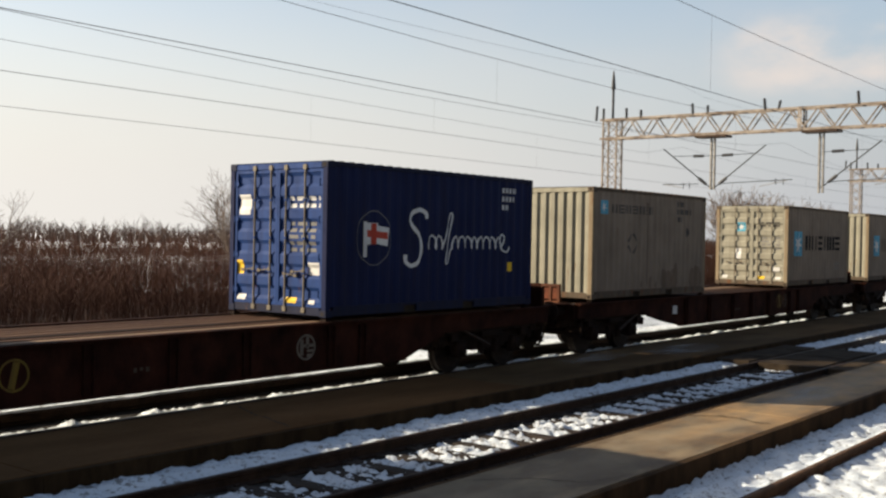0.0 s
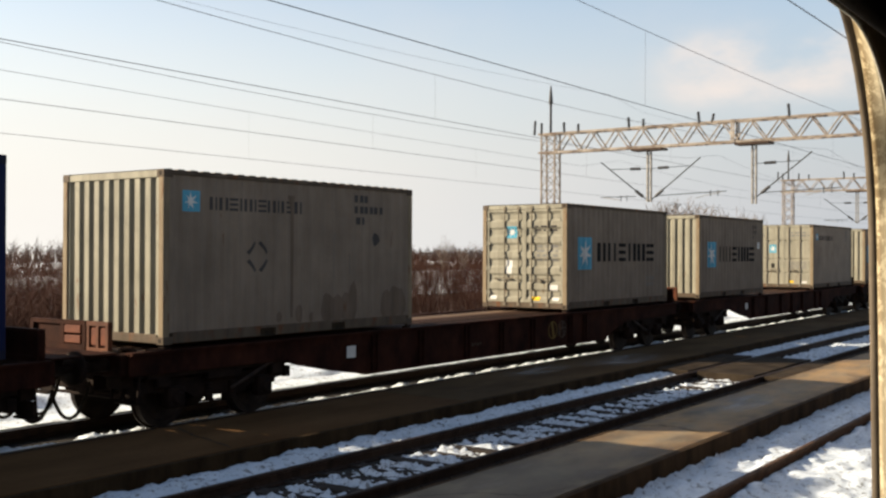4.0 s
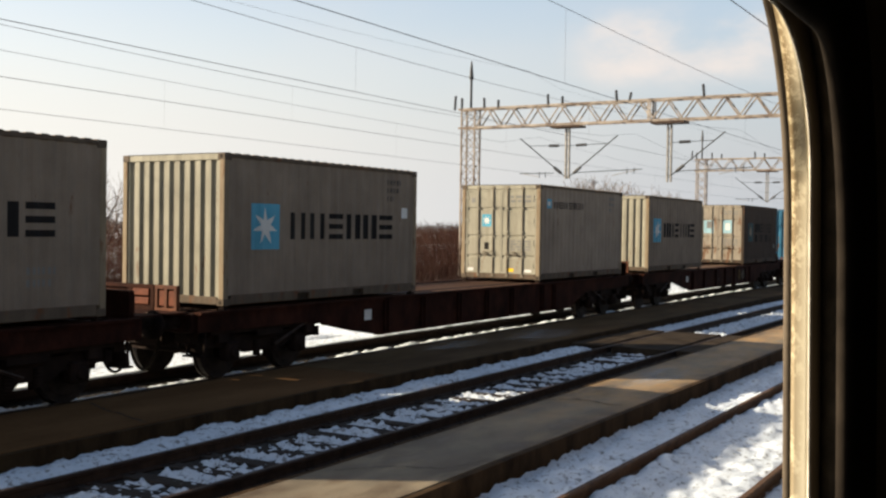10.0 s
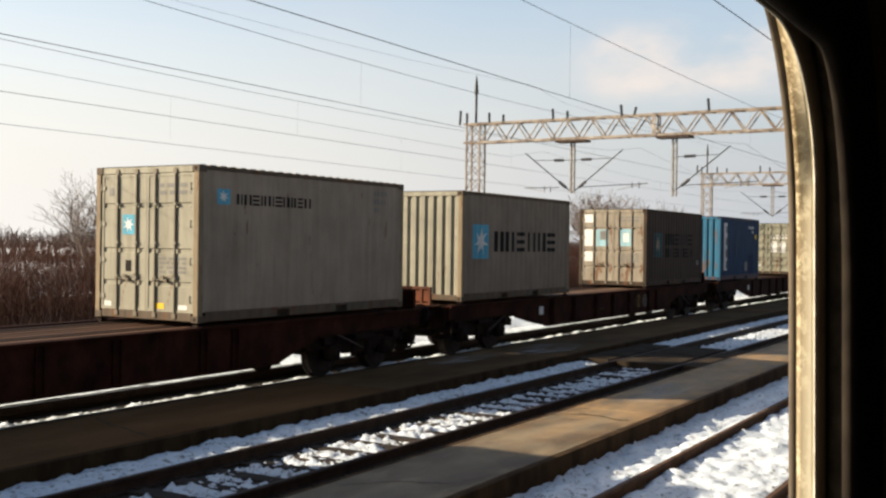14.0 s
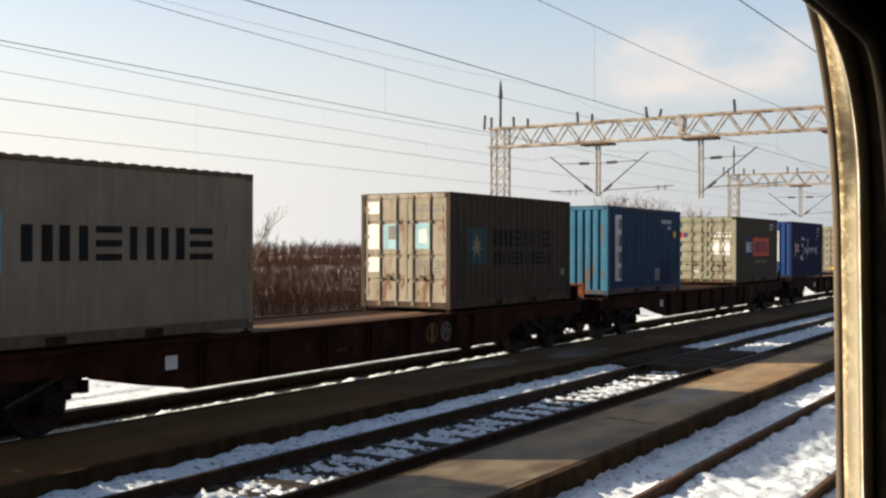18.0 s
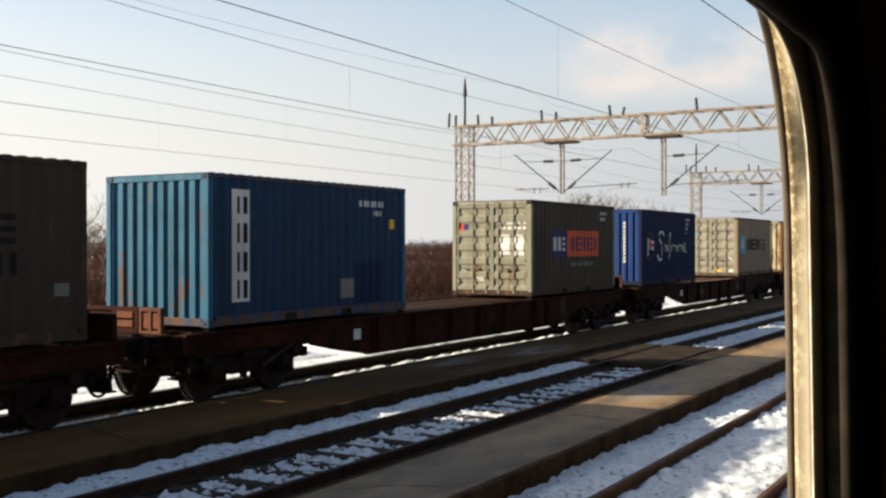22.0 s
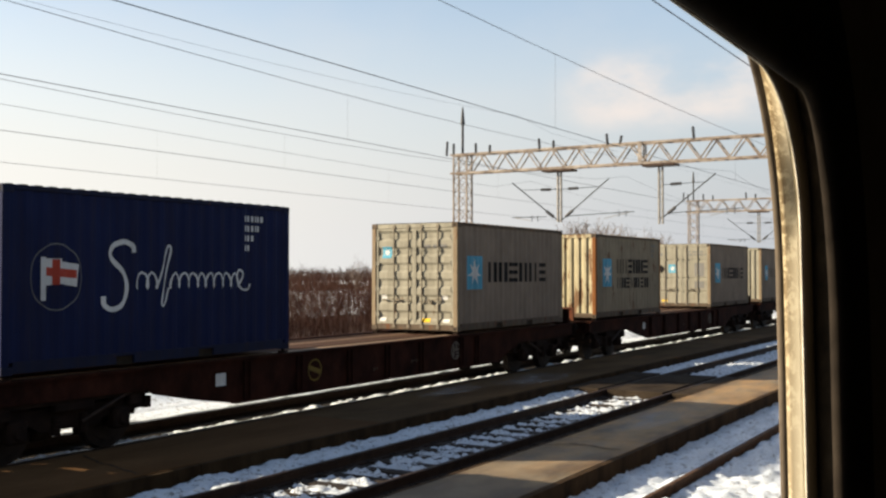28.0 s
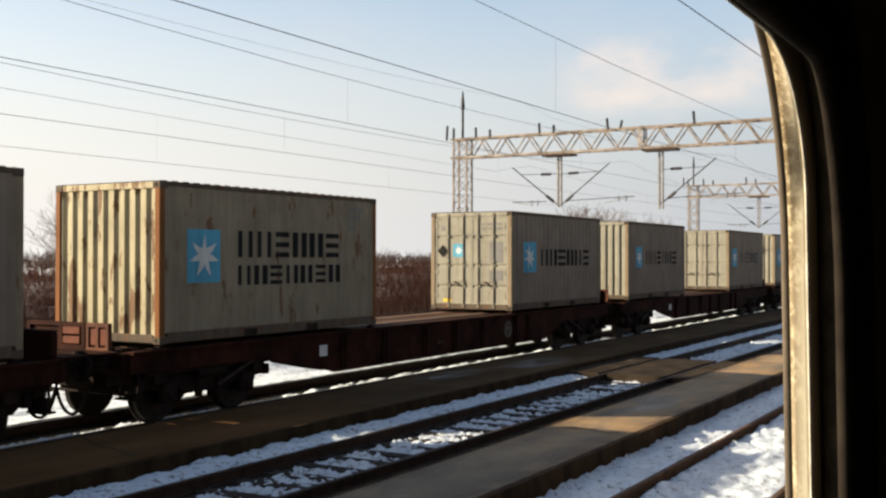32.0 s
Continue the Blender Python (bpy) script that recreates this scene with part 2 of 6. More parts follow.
M["rubber"] = surface("grey_rubber", (0.065, 0.050, 0.036), (0.115, 0.090, 0.064), 12, 0.7, 0, 0.3, 0.002)
M["seal"] = surface("dirty_brown_seal", (0.018, 0.013, 0.008), (0.07, 0.05, 0.03), 40, 0.85, 0, 0.4, 0.002)
M["bead"] = surface("highlight_white_bead", (0.42, 0.38, 0.30), (0.66, 0.62, 0.54), 30, 0.4, 0, 0.1, 0.001)
M["groove"] = surface("black_groove", (0.008, 0.006, 0.004), (0.030, 0.021, 0.012), 14, 0.85, 0, 0.4, 0.002)
M["trim"] = surface("dark_trim", (0.008, 0.006, 0.0046), (0.022, 0.017, 0.0125), 16, 0.85, 0, 0.3, 0.002, (1, 1, 1), 60, 0.05)
M["cabin"] = surface("dark_cabin", (0.09, 0.075, 0.058), (0.14, 0.118, 0.094), 5, 0.9, 0, 0.1, 0.002)


def plank_material():
    m, nt, bs = nodes_of("worn_deck_planks")
    info = nt.nodes.new("ShaderNodeObjectInfo")
    grain = noise_tex(nt, 7.0, 6, (1.5, 0.12, 1))
    fine = noise_tex(nt, 40.0, 4, (1.5, 0.2, 1))
    tone = ramp(nt, info.outputs["Random"], [(0.0, (0.018, 0.008, 0.005)), (0.40, (0.055, 0.027, 0.016)), (0.65, (0.120, 0.066, 0.042)), (1.0, (0.30, 0.205, 0.135))])
    c = mix(nt, 0.6, tone, ramp(nt, grain, [(0.3, (0.4, 0.4, 0.4)), (0.7, (1.3, 1.3, 1.3))]), "MULTIPLY")
    nt.links.new(c, bs.inputs["Base Color"])
    bs.inputs["Roughness"].default_value = 0.85
    bs.inputs["Specular IOR Level"].default_value = 0.1
    bump(nt, bs, fine, 0.4, 0.004)
    return m


M["deck"] = plank_material()


def paving_material():
    """Tan concrete: broad damp and dry patches, brown muck working in from the edges, ochre rising along y, pale dust,
    drying streaks.
    """
    m, nt, bs = nodes_of("ochre_stained_paving")
    broad = noise_tex(nt, 0.55, 6, (1, 0.5, 1), 0.6)
    patch = noise_tex(nt, 2.4, 7, (1, 0.45, 1), 0.65)
    fine = noise_tex(nt, 42.0, 4)
    tc = nt.nodes.new("ShaderNodeTexCoord")
    sep = nt.nodes.new("ShaderNodeSeparateXYZ")
    nt.links.new(tc.outputs["Object"], sep.inputs[0])
    rng = nt.nodes.new("ShaderNodeMapRange")
    nt.links.new(sep.outputs[0], rng.inputs[0])
    for k, v in zip((1, 2, 3, 4), (-6.62, -5.15, 0.0, 1.0)):
        rng.inputs[k].default_value = v
    edge = ramp(nt, rng.outputs[0], [(0.0, W1), (0.22, (0.35, 0.35, 0.35)), (0.40, W0), (0.60, W0), (0.80, (0.6, 0.6, 0.6)), (0.92, W1), (1.0, W1)])
    tone = ramp(nt, broad, [(0.34, (0.082, 0.067, 0.046)), (0.50, (0.158, 0.126, 0.084)), (0.68, (0.270, 0.208, 0.130))])
    c = mix(nt, ramp(nt, patch, [(0.46, W0), (0.60, (0.7, 0.7, 0.7))]), tone, (0.085, 0.054, 0.026))
    muck = mix(nt, 1.0, edge, ramp(nt, patch, [(0.32, W0), (0.58, W1)]), "MULTIPLY")
    c = mix(nt, muck, c, (0.048, 0.029, 0.014))
    along = nt.nodes.new("ShaderNodeMapRange")
    nt.links.new(sep.outputs[1], along.inputs[0])
    for k, v in zip((1, 2, 3, 4), (10.5, 14.5, 0.0, 1.0)):
        along.inputs[k].default_value = v
    # ochre tone sets in along y, broken up by noise
    ochre_mask = mix(nt, 1.0, along.outputs[0], ramp(nt, noise_tex(nt, 1.4, 7, (1, 0.5, 1), 0.7), [(0.38, W0), (0.66, (0.8, 0.8, 0.8))]), "MULTIPLY")
    c = mix(nt, ochre_mask, c, (0.32, 0.190, 0.078))
    dust = noise_tex(nt, 1.3, 6, (1, 0.6, 1), 0.6)
    c = mix(nt, ramp(nt, dust, [(0.60, W0), (0.76, (0.3, 0.3, 0.3))]), c, (0.34, 0.27, 0.19))
    c = mix(nt, 0.35, c, ramp(nt, fine, [(0.3, (0.6, 0.6, 0.6)), (0.7, W1)]), "MULTIPLY")
    nt.links.new(c, bs.inputs["Base Color"])
    nt.links.new(ramp(nt, patch, [(0.35, (0.85, 0.85, 0.85)), (0.65, (0.55, 0.55, 0.55))]), bs.inputs["Roughness"])
    bs.inputs["Specular IOR Level"].default_value = 0.2
    bump(nt, bs, fine, 0.25, 0.005)
    return m


M["paving"] = paving_material()


def stems_material():
    m, nt, bs = nodes_of("bare_stems")
    geo = nt.nodes.new("ShaderNodeNewGeometry")
    c = ramp(nt, geo.outputs["Random Per Island"], [(0.0, (0.030, 0.0115, 0.0075)), (0.5, (0.060, 0.025, 0.0155)), (0.85, (0.092, 0.045, 0.029)), (1.0, (0.115, 0.066, 0.045))])
    nt.links.new(c, bs.inputs["Base Color"])
    bs.inputs["Roughness"].default_value = 0.9
    bs.inputs["Specular IOR Level"].default_value = 0.1
    return m


M["stems"] = stems_material()


def stained_cream():
    m, nt, bs = nodes_of("stained_cream_frame")
    a = noise_tex(nt, 150.0, 7, (1, 1, 0.6), 0.75)
    b = noise_tex(nt, 14.0, 5, (1, 1, 0.35))
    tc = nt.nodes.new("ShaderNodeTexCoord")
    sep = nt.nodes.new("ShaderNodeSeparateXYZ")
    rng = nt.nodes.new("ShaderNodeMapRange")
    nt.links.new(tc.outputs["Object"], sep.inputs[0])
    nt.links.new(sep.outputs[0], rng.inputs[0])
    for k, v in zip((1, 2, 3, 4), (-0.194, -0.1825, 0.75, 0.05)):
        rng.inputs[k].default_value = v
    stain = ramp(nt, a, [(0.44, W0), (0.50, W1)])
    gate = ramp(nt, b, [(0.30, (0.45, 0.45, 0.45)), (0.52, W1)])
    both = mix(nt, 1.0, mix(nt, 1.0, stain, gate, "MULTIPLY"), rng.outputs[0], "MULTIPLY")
    # base runs from tan beside the outer lip to pale at the inner edge
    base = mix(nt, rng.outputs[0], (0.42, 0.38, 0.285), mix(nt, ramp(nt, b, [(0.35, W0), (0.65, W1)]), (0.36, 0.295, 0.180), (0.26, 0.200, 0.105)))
    c = mix(nt, both, base, (0.07, 0.038, 0.012))
    nt.links.new(c, bs.inputs["Base Color"])
    bs.inputs["Roughness"].default_value = 0.75
    bs.inputs["Specular IOR Level"].default_value = 0.2
    bump(nt, bs, a, 0.06, 0.001)
    return m


M["cream"] = stained_cream()
PAINT = {
    "bleached": paint("bleached_grey_paint", (0.232, 0.184, 0.140), 0.28, 0.65, 0.3, 0.06),
    "navy": paint("navy_paint", (0.0080, 0.0125, 0.043), 0.05, 0.65, 0.5, 0.05),
    "doorblue": paint("door_blue_paint", (0.0095, 0.034, 0.125), 0.22, 0.6, 0.5, 0.06),
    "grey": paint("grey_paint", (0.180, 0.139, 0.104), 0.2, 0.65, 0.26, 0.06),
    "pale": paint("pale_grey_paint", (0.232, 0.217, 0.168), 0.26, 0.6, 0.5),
    "brown": paint("dirty_brown_grey_paint", (0.041, 0.0275, 0.0195), 0.2, 0.7, 0.4, 0.1),
    "beige": paint("beige_paint", (0.218, 0.188, 0.146), 0.5, 0.6, 0.6),
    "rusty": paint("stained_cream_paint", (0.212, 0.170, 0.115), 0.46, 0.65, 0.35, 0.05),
    # cream lightened and yellowed as by sun; the heavier rust is the end's own
    "rusty_end": paint("sunlit_rusty_cream_paint", (0.35, 0.305, 0.195), 0.64, 0.6, 0.3),
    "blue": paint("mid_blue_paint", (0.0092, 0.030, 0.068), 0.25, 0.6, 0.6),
    # brighter copy of the mid-blue, with the sunlight on the end put into its colour
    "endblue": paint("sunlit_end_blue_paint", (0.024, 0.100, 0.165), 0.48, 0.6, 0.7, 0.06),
    "green": paint("grey_green_paint", (0.052, 0.0435, 0.0315), 0.22, 0.65, 0.5, 0.05),
    "greendoor": paint("sage_door_paint", (0.188, 0.183, 0.137), 0.42, 0.6, 0.5),
    "post_tan": paint("rust_stained_post", (0.195, 0.150, 0.098), 0.62, 0.7, 0.6),
    "rust": paint("rust_brown_paint", (0.17, 0.066, 0.022), 0.5, 0.7),
    "ink": paint("dark_lettering", (0.011, 0.010, 0.0095), 0.0, 0.75, 0.2, 0.08),
    "fadedink": paint("faded_lettering", (0.05, 0.045, 0.042), 0.1, 0.6, 0.2),
    "white": paint("white_marking", (0.52, 0.51, 0.48), 0.06, 0.5, 0.2),
    "cyan": paint("light_blue_marking", (0.07, 0.27, 0.37), 0.06, 0.5, 0.2),
    "red": paint("red_marking", (0.36, 0.05, 0.03), 0.02, 0.5, 0.2),
    "orange": paint("orange_marking", (0.48, 0.07, 0.02), 0.02, 0.5, 0.2),
    "deepblue": paint("dark_blue_repaint", (0.006, 0.014, 0.05), 0.02, 0.6, 0.3),
    "soot": paint("sooty_stain", (0.135, 0.115, 0.092), 0.1, 0.7, 0.6),
    "old_emblem": paint("worn_off_marking", (0.060, 0.044, 0.032), 0.45, 0.75, 0.7, 0.05),
    "smear": paint("brown_smear", (0.135, 0.099, 0.072), 0.40, 0.75, 0.6, 0.05),
    "paleblue": paint("worn_pale_blue", (0.22, 0.36, 0.40), 0.1, 0.6, 0.3),
    "tan": paint("tan_star", (0.21, 0.16, 0.11), 0.1, 0.6, 0.3),
    "dullcyan": paint("dull_blue_panel", (0.020, 0.058, 0.066), 0.35, 0.6, 0.6),
    "violet": paint("navy_marking", (0.025, 0.022, 0.085), 0.02, 0.5, 0.2),
    "old_yellow": paint("faded_yellow_ring", (0.135, 0.088, 0.018), 0.45, 0.6, 0.6),
    "yellow": paint("yellow_marking", (0.66, 0.42, 0.03), 0.02, 0.5, 0.2),
    "frame_grey": paint("scraped_frame_grey", (0.088, 0.066, 0.047), 0.55, 0.7, 0.8),
    "frame_navy": paint("scraped_frame_navy", (0.009, 0.012, 0.030), 0.30, 0.7, 0.6),
    "frame_blue": paint("scraped_frame_blue", (0.03, 0.055, 0.095), 0.8, 0.7, 0.6),
    "frame_brown": paint("scraped_frame_brown", (0.040, 0.029, 0.021), 0.6, 0.7, 0.6),
    "barsteel": paint("bar_steel", (0.15, 0.127, 0.095), 0.35, 0.6),
    "grit": paint("grey_marking", (0.15, 0.145, 0.135), 0.05, 0.6, 0.3),
}


# ---- mesh helpers ----
def box(bm, x0, x1, y0, y1, z0, z1):
    v = [bm.verts.new((x, y, z)) for x in (x0, x1) for y in (y0, y1) for z in (z0, z1)]
    for f in ((0, 1, 3, 2), (4, 6, 7, 5), (0, 4, 5, 1), (2, 3, 7, 6), (0, 2, 6, 4), (1, 5, 7, 3)):
        bm.faces.new([v[i] for i in f])
    return v


def bar(bm, a, b, r, sides=6, r2=None):
    """A round bar from a to b."""
    a, b = Vector(a), Vector(b)
    d = (b - a)
    if d.length < 1e-6:
        return
    q = d.to_track_quat("Z", "Y")
    rings = []
    for p, rr in ((a, r), (b, r if r2 is None else r2)):
        rings.append([bm.verts.new(p + q @ Vector((rr * math.cos(2 * math.pi * i / sides), rr * math.sin(2 * math.pi * i / sides), 0))) for i in range(sides)])
    for i in range(sides):
        j = (i + 1) % sides
        bm.faces.new((rings[0][i], rings[0][j], rings[1][j], rings[1][i]))
    bm.faces.new(rings[0][::-1])
    bm.faces.new(rings[1])


def soften(bm, amount=0.006, seg=1):
    bmesh.ops.bevel(bm, geom=list(bm.edges), offset=amount, segments=seg, affect="EDGES", clamp_overlap=True)


def finish(bm, name, smooth=False):
    me = bpy.data.meshes.new(name)
    bmesh.ops.recalc_face_normals(bm, faces=bm.faces)
    bm.to_mesh(me)
    bm.free()
    if smooth:
        me.shade_smooth()
    me.materials.append(None)
    return me


def place(name, me, material, parent=None, label="", m=None):
    """One mesh object; the material sits on the object, so that alike pieces share their mesh."""
    ob = new(name, me)
    if not me.materials:
        me.materials.append(None)
    ob.material_slots[0].link = "OBJECT"
    ob.material_slots[0].material = material
    if parent:
        ob.parent = parent
    if m is not None:
        ob.matrix_basis = m
    if label:
        ob["label"] = label
    return ob


def part(name, bm, material, parent=None, label="", smooth=False):
    return place(name, finish(bm, name, smooth), material, parent, label)


STORE = {}


def stored(key, build, smooth=False):
    if key not in STORE:
        bm = bmesh.new()
        build(bm)
        STORE[key] = finish(bm, key, smooth)
    return STORE[key]


def sheet(name, xs, ys, height, material, smooth=True):
    """A relief sheet over the grid xs by ys."""
    nx, ny = len(xs), len(ys)
    verts = [(x, y, height(x, y)) for y in ys for x in xs]
    faces = [(j * nx + i, j * nx + i + 1, (j + 1) * nx + i + 1, (j + 1) * nx + i) for j in range(ny - 1) for i in range(nx - 1)]
    me = bpy.data.meshes.new(name)
    me.from_pydata(verts, [], faces)
    if smooth:
        me.shade_smooth()
    ob = new(name, me)
    me.materials.append(material)
    return ob


def steps(*spans):
    """Numbers over joined spans (start, end, step)."""
    out = []
    for a, b, d in spans:
        n = max(1, round((b - a) / d))
        out += [a + (b - a) * i / n for i in range(n)]
    out.append(spans[-1][1])
    return out


def rough_noise(x, y, s, seed=0.0, octaves=4):
    return noise.fractal(Vector((x * s, y * s, seed)), 1.0, 2.0, octaves)


# ---- the plan: tracks run along y ----
TRACK = {1: -3.43, 2: -8.10, 3: -13.35, 4: -18.6, 5: -23.95}
LOW = -0.07             # rail heads lie below the platforms
BEDDED = -0.09          # the freight train's rail heads
GAUGE = 0.7535          # half the distance of the rail heads' centres
NEAR, FAR = 5.0, 140.0

ground = sheet("ground", [-2500, -400, -120, -60, -30, 0, 10, 300, 2500], [-2500, -300, -60, 0, 60, 150, 400, 1200, 3000], lambda x, y: -0.34, M["field"])
tagged(ground, "flat snowy field with bare brown patches", "ground", kind="structure")

# snow and ballast between the platforms
ys_near = steps((-30, 2, 0.8), (2, 34, 0.075), (34, 60, 0.25), (60, 150, 1.5))


def near_rail(x, c):
    return min(abs(x - c - GAUGE), abs(x - c + GAUGE))


def snow_one(x, y):
    h = -0.165 + 0.045 * rough_noise(x, y, 2.2, 1.0) + 0.055 * rough_noise(x, y, 7.0, 2.0, 4)
    if x < -4.4:
        h -= 0.03
    d = near_rail(x, TRACK[1])
    return h - 0.09 * max(0, 1 - d / 0.09)


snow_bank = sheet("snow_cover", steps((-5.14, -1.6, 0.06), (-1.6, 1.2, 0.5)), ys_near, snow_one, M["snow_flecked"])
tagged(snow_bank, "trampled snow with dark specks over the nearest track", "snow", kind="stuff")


def bed_two(x, y):
    return -0.24 + 0.02 * rough_noise(x, y, 6.0, 5.0, 3)


tagged(sheet("track_ballast", steps((-9.76, -6.58, 0.12)), steps((-30, 2, 2), (2, 40, 0.15), (40, 150, 2)), bed_two, M["ballast"]),
       "dark crushed stone ballast of the middle track", "ballast", kind="stuff")


def snow_two(x, y):
    c = TRACK[2]
    d = near_rail(x, c)
    grain = 0.016 * rough_noise(x, y, 6.0, 14.0, 4) + 0.030 * rough_noise(x, y, 15.0, 15.0, 3)
    if x < c - GAUGE:            # bank along the shaded platform
        edge = (x - (c - GAUGE - 0.20)) / 0.10
        h = -0.15 - 0.06 * (x + 9.4) + 0.04 * rough_noise(x, y, 2.6, 11.0) + grain - 0.16 * max(0, edge + rough_noise(x, y, 5, 4.0))
        return h - 0.35 * max(0, -9.68 + 0.16 * rough_noise(0, y, 1.6, 8.0) - x)
    if x < c + GAUGE:            # between the rails, thin over the sleepers
        bay = math.exp(-((((y - 3.3) / 0.6 + 0.30) % 1.0 - 0.30) / 0.16) ** 2)
        h = (-0.228 if y < 26 else -0.19) - 0.006 * bay + 0.050 * rough_noise(x * 0.7, y * 1.1, 2.2, 21.0, 5) + 0.075 * rough_noise(x * 0.7, y * 1.3, 13.0, 23.0, 5)
        return h - 0.16 * max(0, 1 - d / (0.30 if x < c else 0.16))
    return -0.292 + 0.10 * rough_noise(x, y, 2.5, 31.0) + grain


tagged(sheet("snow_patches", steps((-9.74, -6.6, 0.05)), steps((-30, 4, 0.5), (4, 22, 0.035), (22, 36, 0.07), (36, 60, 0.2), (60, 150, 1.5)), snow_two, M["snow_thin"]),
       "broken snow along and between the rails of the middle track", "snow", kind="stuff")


def bed_three(x, y):
    return -0.27 + 0.015 * rough_noise(x, y, 6.0, 7.0, 3)


tagged(sheet("track_ballast", steps((-15.6, -11.7, 0.2)), steps((-30, 0, 2), (0, 60, 0.25), (60, 150, 2)), bed_three, M["ballast"]),
       "dark ballast under the freight train", "ballast", kind="stuff")


def snow_far(x, y):
    if x > -15.0:
        return -0.075 + 0.018 * rough_noise(x, y, 3.0, 55.0, 3)
    h = -0.05 + 0.08 * rough_noise(x, y, 0.8, 51.0) + 0.03 * rough_noise(x, y, 4.0, 52.0, 3)
    bank = math.exp(-((x + 16.2) / 0.6) ** 2)
    return h + bank * max(0, 0.16 + 0.26 * rough_noise(0, y, 0.45, 53.0))


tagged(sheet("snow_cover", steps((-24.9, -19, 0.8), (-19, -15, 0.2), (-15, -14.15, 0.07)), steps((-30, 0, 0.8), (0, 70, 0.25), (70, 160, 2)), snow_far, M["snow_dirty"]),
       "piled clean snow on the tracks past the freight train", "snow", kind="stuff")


def snow_rim(x, y):
    """Melting snow left between the sleepers, lying against the inner side of the near rail."""
    u = x - (TRACK[3] + GAUGE)
    bay = 0.5 + 0.5 * math.cos(2 * math.pi * y / 0.62 + 2.2 * rough_noise(0, y, 0.9, 61.0))
    h = -0.128 + 0.026 * bay ** 0.7 + 0.060 * rough_noise(x * 0.6, y, 2.3, 62.0) + 0.034 * rough_noise(x, y, 14.0, 63.0, 3)
    return h - 0.5 * max(0, -0.22 - u) - 0.4 * max(0, u + 0.07)


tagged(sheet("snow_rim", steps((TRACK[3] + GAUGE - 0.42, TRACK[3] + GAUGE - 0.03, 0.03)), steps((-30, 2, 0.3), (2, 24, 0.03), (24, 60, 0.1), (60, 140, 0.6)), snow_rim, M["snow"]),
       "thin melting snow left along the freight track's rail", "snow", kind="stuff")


# rails: head, web and foot as one swept profile, the running surface as a strip of its own
def rail_mesh(bm):
    prof = [(-0.07, -0.165), (0.07, -0.165), (0.07, -0.15), (0.012, -0.13), (0.012, -0.045), (0.036, -0.035), (0.036, -0.008), (0.03, -0.002), (-0.03, -0.002), (-0.036, -0.008), (-0.036, -0.035), (-0.012, -0.045), (-0.012, -0.13), (-0.07, -0.15)]
    r = [[bm.verts.new((x, y, z)) for x, z in prof] for y in (-40, 260)]
    n = len(prof)
    for i in range(n):
        bm.faces.new((r[0][i], r[0][(i + 1) % n], r[1][(i + 1) % n], r[1][i]))
    bm.faces.new(r[0])
    bm.faces.new(r[1][::-1])


def strip_mesh(bm):
    box(bm, -0.028, 0.028, -40, 260, -0.002, 0.002)


def sleeper_mesh(bm):
    box(bm, -1.25, 1.25, -0.12, 0.12, -0.28, -0.135)
    soften(bm, 0.012)


def clip_mesh(bm):
    box(bm, -0.16, 0.16, -0.08, 0.08, -0.155, -0.142)
    box(bm, -0.11, -0.065, -0.03, 0.03, -0.15, -0.12)
    box(bm, 0.065, 0.11, -0.03, 0.03, -0.15, -0.12)


WORN = {1: "rusty rails of a little used snowbound track", 2: "rusty rails on tarred sleepers beside two platforms", 3: "main track that the freight train runs on",
        4: "snow-covered track behind the freight train", 5: "snow-covered outermost station track"}
for n, cx in TRACK.items():
    tr = tagged(new("railway_track"), WORN[n], "railway track", "station tracks", "structure")
    tr.location = (cx, 0, LOW if n < 3 else BEDDED)
    for side in (-GAUGE, GAUGE):
        rail = place("rail", stored("rail", rail_mesh), M["siding_rail"] if n == 1 else M["rail"], tr, "rusty steel rail", pose(side, 0, 0))
        place("running_surface", stored("running_surface", strip_mesh), M["railtop"] if n == 3 else M["rail"] if n == 2 else M["siding_rail"], rail, "worn running surface")
    if n == 2:
        for i in range(-54, 95):
            y = 3.3 + 0.6 * i
            if 21.9 < y < 26.7:
                continue
            sl = place("sleeper", stored("sleeper", sleeper_mesh), M["sleeper"], tr, "", pose(0, y, 0, 0, 0, 0.8 * math.sin(i * 7.1)))
            if y < 24:
                for side in (-GAUGE, GAUGE):
                    place("base_plate", stored("base_plate", clip_mesh), M["rail"], sl, "", pose(side, 0, 0))


# two low platforms of cast slabs with a proud kerb strip
def platform(name, x0, x1, joints, label, top, later, edge, start):
    thing = tagged(new(name), label, "platform", "platforms", "structure")
    for i, (a, b) in enumerate(zip(joints, joints[1:])):
        bm = bmesh.new()
        box(bm, x0 + 0.09, x1 - 0.09, a + 0.002, b - 0.002, -0.3, 0.044 + 0.003 * math.sin(i * 2.3))
        soften(bm, 0.004)
        part("slab", bm, later if a > start else top, thing)
        for xa, xb in ((x0, x0 + 0.084), (x1 - 0.084, x1)):
            bm = bmesh.new()
            box(bm, xa, xb, a + 0.002, b - 0.002, -0.32, 0.040 + 0.003 * math.sin(i * 1.7 + xa))
            soften(bm, 0.005)
            part("kerb", bm, edge, thing)
    return thing


near_side = platform("platform_near", -6.62, -5.15, steps((-34.6, 14.9, 4.5), (14.9, 90, 4.4)), "low narrow concrete platform stained brown along its kerbs", M["paving"], M["paving"], M["kerb"], 9.0)
